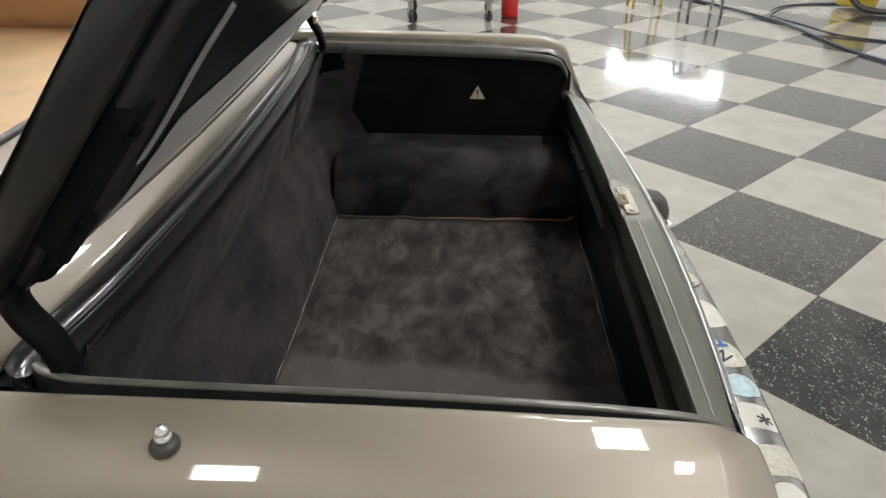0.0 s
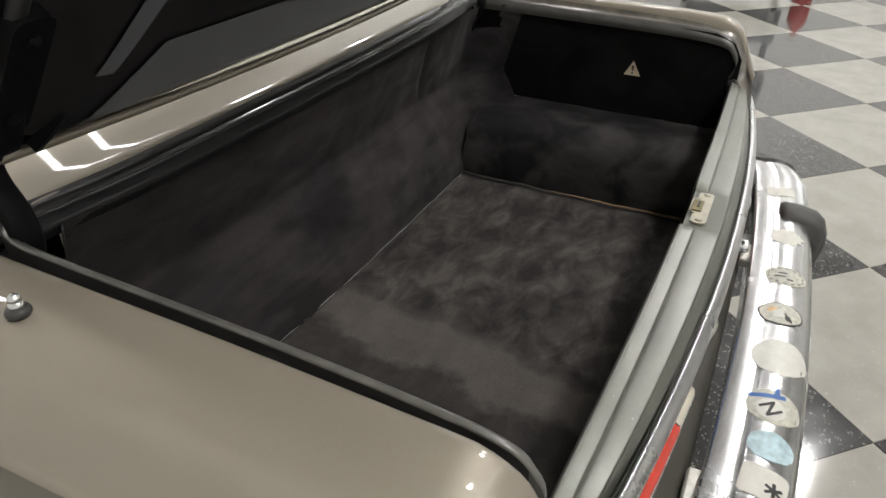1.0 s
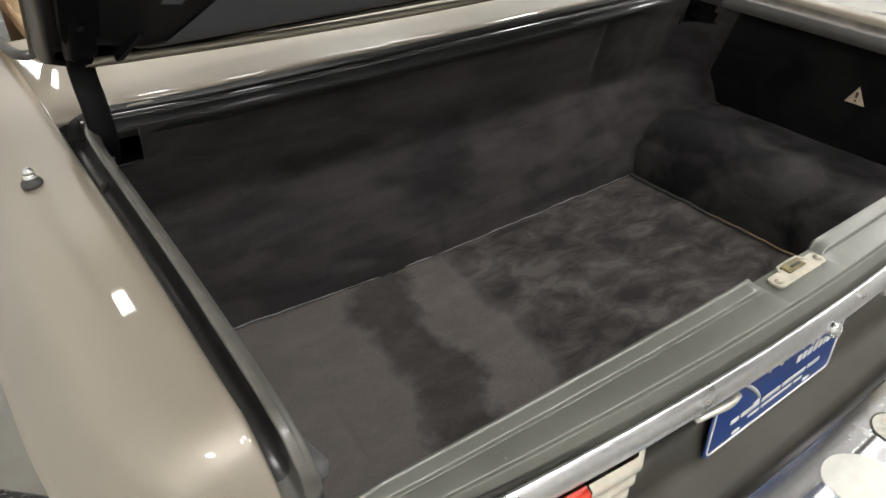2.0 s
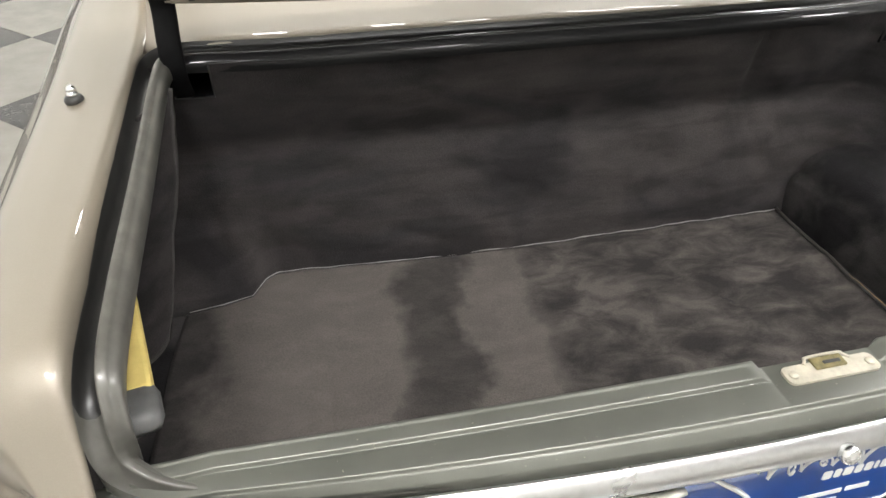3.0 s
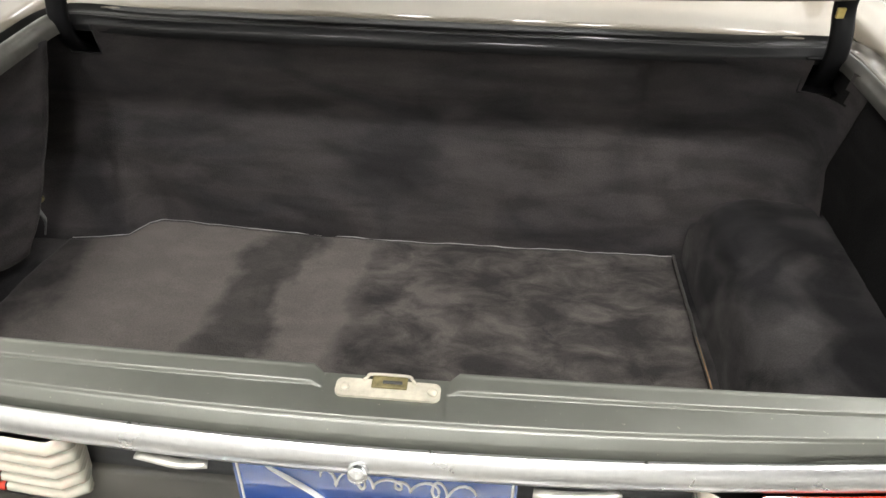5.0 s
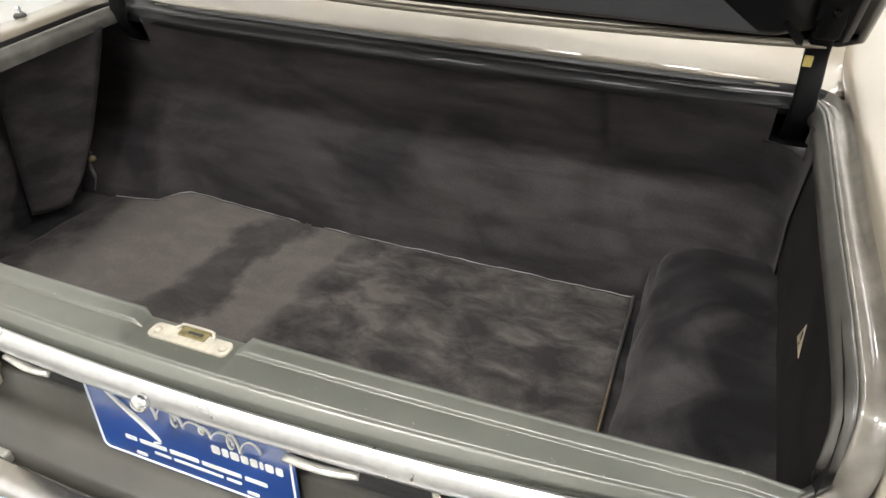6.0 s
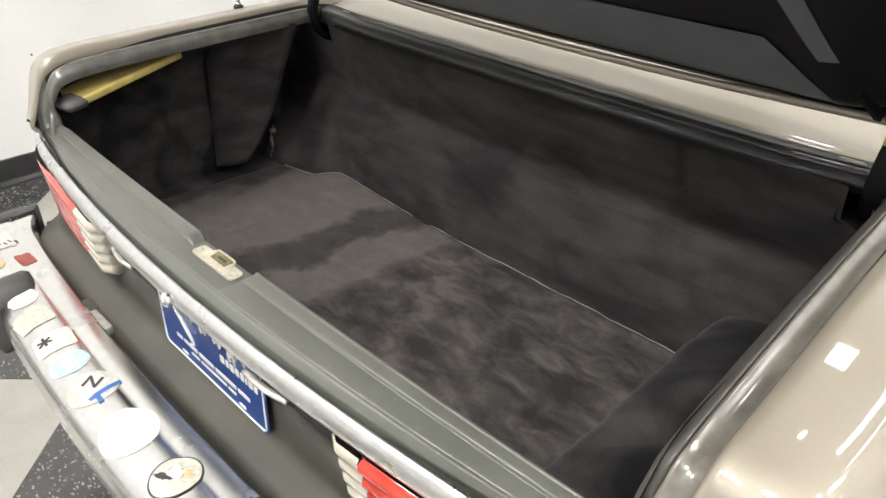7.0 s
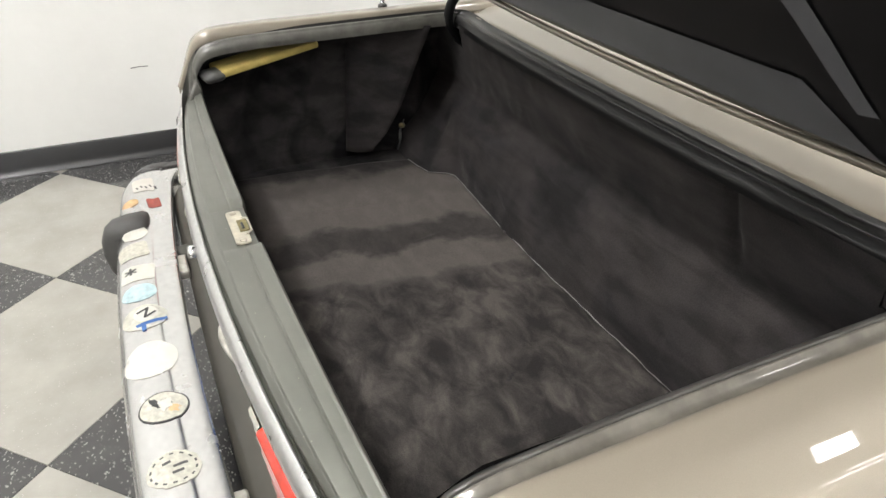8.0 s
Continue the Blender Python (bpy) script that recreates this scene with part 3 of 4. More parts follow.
def tail():
    bar("chrome_trim", [(-0.0652, 0.699), (-0.0656, 0.7085), (-0.0672, 0.7112), (-0.0705, 0.7105), (-0.0765, 0.7045), (-0.0805, 0.697), (-0.081, 0.687), (-0.077, 0.678), (-0.070, 0.674), (-0.055, 0.674)],
        -0.768, 0.768, TRIMCHROME, "polished chrome strip along the boot edge")
    bar("rear_panel", [(-0.055, 0.68), (-0.036, 0.664), (-0.028, 0.62), (-0.024, 0.59), (-0.026, 0.580), (-0.032, 0.576)], -0.745, 0.745, VINYL, "black recessed number plate panel", plan=lambda x: 0.03 * x * x + 2.4 * max(0, abs(x) - 0.62) ** 2)
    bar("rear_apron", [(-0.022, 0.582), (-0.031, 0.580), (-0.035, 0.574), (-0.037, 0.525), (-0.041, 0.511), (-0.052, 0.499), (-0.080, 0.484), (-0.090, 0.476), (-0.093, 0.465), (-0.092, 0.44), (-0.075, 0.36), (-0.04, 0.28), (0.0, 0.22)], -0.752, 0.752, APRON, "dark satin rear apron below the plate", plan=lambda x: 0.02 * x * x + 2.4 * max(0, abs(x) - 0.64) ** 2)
    lock = lathe("boot_lock", [(0.0, 0.0), (0.011, 0.0), (0.011, 0.010), (0.009, 0.012), (0.009, 0.019), (0.0105, 0.020), (0.0105, 0.028), (0.008, 0.031), (0.0, 0.031)], CHROME, car, "chrome push-button boot lock",
                 at=(-0.016, -0.062, 0.690), turn=pose(0, 0, 0, 82, 0, 0))
    tail_lamp(-1)
    tail_lamp(1)
    rod("plate_lamp", smooth_path([(0.155, -0.072, 0.664), (0.185, -0.076, 0.668), (0.215, -0.073, 0.667), (0.24, -0.066, 0.665)], 12), 0.006, STEEL, car, "slim dull metal plate lamp", flat=0.6)
    rod("plate_lamp", smooth_path([(-0.25, -0.064, 0.664), (-0.225, -0.070, 0.667), (-0.20, -0.073, 0.666), (-0.175, -0.068, 0.663)], 12), 0.006, STEEL, car, "slim dull metal plate lamp", flat=0.6)


def outline(w, h, r, n=5):
    pts = []
    for cx, cy, a0 in ((w / 2 - r, h / 2 - r, 0), (-w / 2 + r, h / 2 - r, 90), (-w / 2 + r, -h / 2 + r, 180), (w / 2 - r, -h / 2 + r, 270)):
        pts += [(cx + r * math.cos(radians(a0 + 90 * k / n)), cy + r * math.sin(radians(a0 + 90 * k / n))) for k in range(n + 1)]
    return pts


def slab(name, pts, z0, z1, material, parent, label="", m=None):
    """A flat prism from an outline in a plane."""
    bm = bmesh.new()
    m = m or Matrix.Identity(4)
    lo = [bm.verts.new(m @ Vector((x, y, z0))) for x, y in pts]
    hi = [bm.verts.new(m @ Vector((x, y, z1))) for x, y in pts]
    bm.faces.new(hi)
    bm.faces.new(lo[::-1])
    for i in range(len(pts)):
        j = (i + 1) % len(pts)
        bm.faces.new((lo[i], lo[j], hi[j], hi[i]))
    return part(name, bm, material, parent, label, smooth=False)


def plate():
    m = Matrix.Translation((-0.010, -0.0435, 0.590)) @ pose(0, 0, 0, 88, 0, 0)
    p = slab("number_plate", outline(0.305, 0.152, 0.012), 0, 0.0018, PLATEBLUE, car, "blue dealer plate with white lettering shapes", m)
    rim = outline(0.295, 0.142, 0.010)
    ring = [m @ Vector((x, y, 0.0022)) for x, y in rim]
    rod("border", ring + ring[:1], 0.0016, WHITE, p, sides=5)
    for x in (-0.085, 0.085):
        slab("slot", outline(0.018, 0.006, 0.0029), 0.0019, 0.0026, WHITE, p, m=m @ Matrix.Translation((x, -0.062, 0)))
    # a swash and bars stand in for the print
    curve = smooth_path([(-0.095, 0.058, 0), (-0.115, 0.046, 0), (-0.098, 0.030, 0), (-0.072, 0.008, 0), (-0.052, -0.014, 0), (-0.046, -0.026, 0), (-0.058, -0.029, 0)], 24)
    rod("swash", [m @ (c + Vector((0, 0, 0.0022))) for c in curve], lambda s: 0.0015 + 0.0035 * math.sin(math.pi * min(1, s * 1.05)) ** 2, WHITE, p, sides=6, flat=0.6)
    # a looping script-like ribbon
    loops = []
    for k in np.linspace(0, 1, 90):
        a = k * 2 * math.pi * 7.5
        loops.append(m @ Vector((-0.052 + 0.150 * k - 0.0055 * math.cos(a) - 0.006 * math.sin(a * 0.5), 0.034 - 0.012 * k + (0.0105 + 0.004 * math.sin(k * 9)) * math.sin(a), 0.0022)))
    rod("script", loops, 0.0027, WHITE, p, sides=5, flat=0.5)
    x = 0.035
    for w in (0.012, 0.009, 0.012, 0.010, 0.010, 0.005, 0.011, 0.010):
        slab("letter_shape", outline(w, 0.014, 0.002, 1), 0.0019, 0.0025, WHITE, p, m=m @ Matrix.Translation((x + w / 2, -0.001, 0)))
        x += w + 0.003
    for y, x0, words in ((-0.036, -0.105, (0.018, 0.042, 0.044, 0.058, 0.032)), (-0.050, -0.062, (0.026, 0.074, 0.022))):
        x = x0
        for w in words:
            slab("text_bar", outline(w, 0.0075 if y > -0.04 else 0.005, 0.001, 1), 0.0019, 0.0025, WHITE, p, m=m @ Matrix.Translation((x + w / 2, y, 0)))
            x += w + 0.005


def bplan(x):
    return 0.07 * x * x + 2.4 * max(0.0, abs(x) - 0.69) ** 2


BUMP = [(-0.113, 0.480), (-0.1132, 0.5025), (-0.1142, 0.5055), (-0.1175, 0.5066), (-0.148, 0.5060), (-0.1545, 0.5052), (-0.158, 0.5066), (-0.164, 0.5082), (-0.182, 0.5088), (-0.202, 0.5065), (-0.218, 0.500),
        (-0.2285, 0.489), (-0.2345, 0.472), (-0.2365, 0.45), (-0.2355, 0.425), (-0.230, 0.40), (-0.222, 0.385), (-0.208, 0.375), (-0.15, 0.375), (-0.115, 0.40)]


def bumper_top(x, y):
    """Height of the bumper's upper face at a plan place."""
    v = y - bplan(x)
    top = BUMP[1:15]
    return lerp_at(-v, [-p[0] for p in top], [p[1] for p in top])


def sticker(parent, x, y, w, d, material, label, shape="oval", turn=0.0, ragged=0.0, lift=0.0011, name="sticker"):
    """A thin decal draped on the bumper; w along it, d across."""
    rng = random.Random(int((x + 3) * 1000))
    if name == "sticker":
        w, d = 0.80 * w, 0.80 * d
    n, rings = 36, 5
    bm = bmesh.new()
    c = math.cos(radians(turn)), math.sin(radians(turn))

    def at(u, v):
        a, b = u * c[0] - v * c[1], u * c[1] + v * c[0]
        px, py = x + a, y + b
        return bm.verts.new((px, py, bumper_top(px, py) + lift))
    mid = at(0, 0)
    last = None
    rag = [1 + ragged * rng.uniform(-1, 0.4) for _ in range(n)]
    for r in range(1, rings + 1):
        ring = []
        for k in range(n):
            a = 2 * math.pi * k / n
            if shape == "oval":
                u, v = math.cos(a) * w / 2, math.sin(a) * d / 2
            else:
                big = max(abs(math.cos(a)), abs(math.sin(a)))
                u, v = math.cos(a) / big * w / 2, math.sin(a) / big * d / 2
            f = r / rings * (rag[k] if r == rings else 1)
            ring.append(at(u * f, v * f))
        for k in range(n):
            j = (k + 1) % n
            bm.faces.new((mid, ring[k], ring[j]) if last is None else (last[k], ring[k], ring[j], last[j]))
        last = ring
    bmesh.ops.recalc_face_normals(bm, faces=bm.faces)
    return part(name, bm, material, parent, label)


def bumper():
    b = bar("bumper", BUMP, -0.792, 0.792, CHROME, "scratched chrome bumper with round event stickers", count=81, plan=bplan, loop=True)
    grow = [(y * 1.0 + (-0.004 if y < -0.17 else 0.003), z + (0.004 if z > 0.44 else -0.004)) for y, z in BUMP]
    for s in (-1, 1):
        bar("rubber_end_cap", grow, s * 0.788, s * 0.812, RUBBER, "black rubber bumper end", parent=b, count=14, plan=bplan, loop=True)
        # overrider: a rubber block hugging the chrome
        prof = [(-0.160, 0.5105), (-0.162, 0.522), (-0.172, 0.528), (-0.205, 0.527), (-0.238, 0.520), (-0.256, 0.505), (-0.266, 0.48), (-0.268, 0.45), (-0.262, 0.41), (-0.25, 0.385), (-0.234, 0.385), (-0.2375, 0.45), (-0.2345, 0.475), (-0.226, 0.494), (-0.20, 0.508)]
        rows = []
        for k, f in zip(np.linspace(-1, 1, 9), (0.72, 0.9, 0.97, 1, 1, 1, 0.97, 0.9, 0.72)):
            x = s * 0.512 + k * 0.034
            rows.append([(x, -0.21 + (y + 0.21) * f + bplan(x), 0.46 + (z - 0.46) * f) for y, z in prof])
        sheet("overrider", rows, OVERRIDER, b, "worn dark grey rubber overrider", loop=True, caps=True)
        box("bracket", (s * 0.40, -0.105, 0.460), (0.05, 0.07, 0.045), APRON, b, bevel=0.006)
        box("bracket", (s * 0.33, -0.103, 0.482), (0.07, 0.03, 0.02), STEEL, b, bevel=0.004)
    put = lambda *a, **k: sticker(b, *a, **k)
    put(0.61, -0.166 + bplan(0.61), 0.055, 0.075, WHITESTK, "cream rectangular sticker", "box", 8)
    put(0.395, -0.176 + bplan(0.395), 0.085, 0.085, WHITESTK, "white torn round sticker", ragged=0.22)
    put(0.238, -0.175, 0.084, 0.094, CREAMSTK, "grey and cream round sticker", ragged=0.05)
    put(0.108, -0.175, 0.086, 0.094, BLACKINK, "oval sticker with a black rim")
    sticker(b, 0.108, -0.175, 0.0635, 0.070, CREAMSTK, "", lift=0.0017, name="sticker_print")
    sticker(b, 0.116, -0.160, 0.018, 0.020, ORANGESTK, "", lift=0.0022, name="sticker_print", ragged=0.3)
    sticker(b, 0.098, -0.186, 0.036, 0.012, BLACKINK, "", lift=0.0022, name="sticker_print", ragged=0.6, turn=35)
    sticker(b, 0.104, -0.172, 0.030, 0.024, WHITESTK, "", lift=0.0026, name="sticker_print", ragged=0.4)
    put(-0.017, -0.183, 0.118, 0.108, WHITESTK, "blank white oval sticker", turn=-15)
    put(-0.142, -0.183, 0.094, 0.098, CREAMSTK, "round sticker with a letter N and blue bars")
    sticker(b, -0.122, -0.172, 0.009, 0.054, BLUESTK, "", "box", 12, lift=0.0019, name="sticker_print")
    sticker(b, -0.112, -0.186, 0.024, 0.008, BLUESTK, "", "box", 0, lift=0.0019, name="sticker_print")
    sticker(b, -0.150, -0.180, 0.046, 0.042, WHITESTK, "", lift=0.0017, name="sticker_print")
    text = bpy.data.curves.new("letter", "FONT")
    text.body, text.size, text.extrude, text.align_x, text.align_y, text.offset = "N", 0.036, 0.0002, "CENTER", "CENTER", 0.0006
    ob = new("letter", text)
    ob.parent = b
    ob.matrix_basis = pose(-0.150, -0.180, bumper_top(-0.150, -0.180) + 0.0030, -3, 0, 36)
    text.materials.append(BLACKINK)
    put(-0.226, -0.186, 0.074, 0.082, CYANSTK, "faded cyan round sticker", ragged=0.06)
    put(-0.298, -0.183, 0.07, 0.078, WHITESTK, "pale square sticker with a dark star", "box", -6)
    for a in (0, 60, 120):
        sticker(b, -0.306, -0.196, 0.026, 0.005, BLACKINK, "", "box", a, lift=0.0019, name="sticker_print")
    put(-0.390, -0.186, 0.075, 0.075, CREAMSTK, "pale yellow square sticker", "box", 4)
    put(-0.462, -0.178, 0.075, 0.066, WHITESTK, "white sticker", ragged=0.06)
    put(-0.598, -0.127, 0.058, 0.036, REDSTK, "small dark red sticker", "box", 3)
    put(-0.615, -0.178, 0.05, 0.05, ORANGESTK, "small faded orange sticker", ragged=0.1)
    put(-0.70, -0.143, 0.085, 0.06, WHITESTK, "white sticker with small black marks", "box", 0)
    for i in range(5):
        sticker(b, -0.682 - 0.006 * (i % 2), -0.157 + 0.010 * i, 0.012, 0.004, BLACKINK, "", "box", 20, lift=0.0019, name="sticker_print")
    for i in range(14):
        a = 2 * math.pi * i / 14
        sticker(b, 0.238 + 0.027 * math.cos(a), -0.175 + 0.031 * math.sin(a), 0.006, 0.003, TAPE, "", "box", math.degrees(a) + 90, lift=0.0017, name="sticker_print")
    for dx, dy, w in ((-0.004, 0.010, 0.02), (0.008, 0.006, 0.016), (-0.012, -0.008, 0.012)):
        sticker(b, 0.238 + dx, -0.175 + dy, 0.005, w, TAPE, "", "box", 10, lift=0.0019, name="sticker_print")


def antenna():
    a = lathe("antenna", [(0.0, -0.004), (0.0115, -0.004), (0.012, 0.0), (0.0105, 0.003), (0.008, 0.0045), (0.0, 0.0045)], RUBBER, car, "retracted chrome aerial in a black grommet", at=(-0.753, 0.505, 0.867), turn=pose(0, 0, 0, 0, -3, 0))
    lathe("mast_tip", [(0.0068, 0.0), (0.0072, 0.003), (0.0064, 0.0055), (0.005, 0.006), (0.005, 0.0072), (0.006, 0.0076), (0.006, 0.0105), (0.0044, 0.0125), (0.0024, 0.0145), (0.0, 0.015)], CHROME, a, at=(-0.753, 0.505, 0.871), sides=16)


# lid: u across the car, v up along the lid, w out of its lower face
LID = Matrix(((1, 0, 0, 0), (0, -0.607, -0.795, 0.668), (0, 0.795, -0.607, 0.932), (0, 0, 0, 1)))


def on_lid(u, v, w=0.0):
    return LID @ Vector((u, v, w))


def lid():
    body = empty("boot_lid")
    body.parent = car
    tagged(body, "open boot lid with a black lined underside")
    rows = []
    for v in np.linspace(-0.012, 0.775, 20):
        row = []
        for x in np.linspace(-0.695, 0.695, 31):
            e = min(1.0, (0.695 - abs(x)) / 0.10, (v + 0.012) / 0.10, (0.775 - v) / 0.10)
            row.append(on_lid(x, v + 0.04 * (x / 0.695) ** 2 * (0.3 - v) * 0.3, -0.034 - 0.016 * math.sin(max(0, e) * math.pi / 2)))
        rows.append(row)
    sheet("lid_skin", rows, PAINT, body, thick=0.0)
    # folded edge round the lid
    ring = [(-0.685, 0.012), (-0.688, 0.30), (-0.686, 0.72), (-0.66, 0.76), (0, 0.765), (0.66, 0.76), (0.686, 0.72), (0.688, 0.30), (0.685, 0.012), (0.66, -0.002), (0.3, -0.008), (0, -0.010), (-0.3, -0.008), (-0.66, -0.002)]
    rows = []
    for inset, w in ((0.012, 0.000), (0.004, 0.001), (0.0, -0.003), (-0.004, -0.012), (-0.006, -0.024), (-0.006, -0.032), (-0.002, -0.036), (0.008, -0.037)):
        rows.append([on_lid(u * (1 - inset / 0.69), 0.377 + (v - 0.377) * (1 - inset / 0.39), w) for u, v in ring])
    sheet("lid_edge", rows, LIDBLACK, body, "glossy black folded lid edge", loop=True)
    rod("front_lip", [on_lid(u, 0.004 - 0.008 * (1 - (u / 0.66) ** 2), 0.001 + 0.014 * (1 - (u / 0.64) ** 2)) for u in np.linspace(-0.64, 0.64, 40)], 0.0065, PAINT, body, "painted front lip of the lid", sides=12)
    # inner pressing: a deep front box section, sunk panels behind it
    def bulge(u, v):
        side = max(0.0, min(1.0, (0.615 - abs(u)) / 0.05))
        return side * lerp_at(v, [0.0, 0.012, 0.035, 0.07, 0.145, 0.22, 0.32], [0.010, 0.016, 0.0180, 0.0178, 0.0145, 0.006, 0.0])

    def low(u):
        return 0.008 + 0.01 * u * u

    rows = []
    us = np.linspace(-0.675, 0.675, 91)
    for k in np.linspace(0, 1, 60):
        row = []
        for u in us:
            v = low(u) + k * (0.71 - low(u))
            a = abs(u)
            wide = 0.30 < v < 0.62 and a < 0.30 + 0.1 * (v - 0.25)
            row.append(on_lid(u, v, bulge(u, v) - (0.009 if wide else 0.0) - (0.022 * (1 - k / 0.04) ** 2 if k < 0.04 else 0)))
        rows.append(row)
    sheet("inner_panel", rows, LIDBLACK, body, "satin black pressed inner lid panel")

    def pad(pts, rise=0.0022):
        """A thin pad draped on the pressing."""
        (u0, v0), (u1, v1), (u2, v2), (u3, v3) = pts      # low start, low end, high end, high start
        rows = []
        for k in np.linspace(0, 1, 8):
            row = []
            for q in np.linspace(0, 1, 40):
                u = (u0 + (u1 - u0) * q) * (1 - k) + (u3 + (u2 - u3) * q) * k
                v = (v0 + (v1 - v0) * q) * (1 - k) + (v3 + (v2 - v3) * q) * k
                row.append(on_lid(u, v, bulge(u, v) + rise))
            rows.append(row)
        sheet("lining_pad", rows, LIDPAD, body, "dark grey lining pad")
    pad([(-0.545, 0.042), (0.545, 0.042), (0.455, 0.136), (-0.455, 0.136)])
    for s in (-1, 1):
        pad([(s * 0.552, 0.118), (s * 0.525, 0.112), (s * 0.435, 0.262), (s * 0.468, 0.275)])
    pad([(-0.30, 0.31), (0.30, 0.31), (0.33, 0.60), (-0.33, 0.60)], -0.006)
    for s in (-1, 1):
        bm = bmesh.new()
        pts = [(0.606, 0.022, 0.004), (0.598, 0.022, 0.004), (0.572, 0.064, 0.008), (0.578, 0.067, 0.008)]
        lo = [bm.verts.new(on_lid(s * a, b, c)) for a, b, c in pts]
        hi = [bm.verts.new(on_lid(s * a, b, h)) for (a, b, c), h in zip(pts, (0.020, 0.020, 0.019, 0.019))]
        bm.faces.new(hi)
        for i in range(4):
            bm.faces.new((lo[i], lo[(i + 1) % 4], hi[(i + 1) % 4], hi[i]))
        bmesh.ops.recalc_face_normals(bm, faces=bm.faces)
        part("hook", bm, LIDBLACK, body, "small black hook", smooth=False)
        rod("lining_roll", [on_lid(s * 0.655, v, 0.004) for v in np.linspace(0.03, 0.71, 12)], 0.010, VINYL, body, sides=8)
        hinge(s)


def hinge(s):
    x = -0.645 if s < 0 else 0.631
    path = smooth_path([(x, 0.700, 0.770), (x, 0.672, 0.790), (x, 0.650, 0.815), (x, 0.640, 0.845), (x, 0.647, 0.880), (x, 0.664, 0.908), (x, 0.668, 0.930), (x, 0.652, 0.955), on_lid(x, 0.05, 0.016), on_lid(x, 0.09, 0.012), on_lid(x, 0.15, 0.008)], 46)
    rows = []
    for i, p in enumerate(path):
        t = (path[min(i + 1, len(path) - 1)] - path[max(i - 1, 0)]).normalized()
        n = Vector((1, 0, 0)).cross(t).normalized()
        w, d = 0.0165, 0.0075
        rows.append([p + Vector((w * a, 0, 0)) + n * d * b for a, b in ((-1, -0.6), (-0.75, -1), (0.75, -1), (1, -0.6), (1, 0.6), (0.75, 1), (-0.75, 1), (-1, 0.6))])
    h = sheet("hinge", rows, HINGEBLACK, car, "black swan-neck hinge arm", loop=True, caps=True)
    slab("hinge_plate", [(x + a, b) for a, b in outline(0.044, 0.16, 0.014)], 0.0, 0.018, HINGEBLACK, h, m=LID @ Matrix.Translation((0, 0.150, 0)))
    for v in (0.205, 0.10):
        lathe("bolt", [(0.0, 0.0), (0.007, 0.0), (0.006, 0.005), (0.0, 0.006)], HINGEBLACK, h, at=on_lid(x, v, 0.018), turn=LID.to_3x3().to_4x4(), sides=8)
    if s > 0:
        box("sleeve", (x - 0.010, 0.653, 0.912), (0.012, 0.006, 0.016), YELLOW, h, "small yellow paint mark", bevel=0.001)


def crease(a, b, folds, width, depth):
    """Depth of the nearest fold at a place."""
    deep = 0.0
    for (a0, b0), (a1, b1) in folds:
        da, db = a1 - a0, b1 - b0
        k = max(0.0, min(1.0, ((a - a0) * da + (b - b0) * db) / (da * da + db * db)))
        off = math.hypot(a - a0 - k * da, b - b0 - k * db)
        if off < 3 * width:
            deep = max(deep, depth * math.exp(-(off / width) ** 2) * math.sin(math.pi * (0.1 + 0.8 * k)))
    return deep


MATFRONT = [0.550, 0.543, 0.549, 0.563, 0.606, 0.618, 0.611, 0.600, 0.596, 0.597]      # the mat's front edge, bay by bay


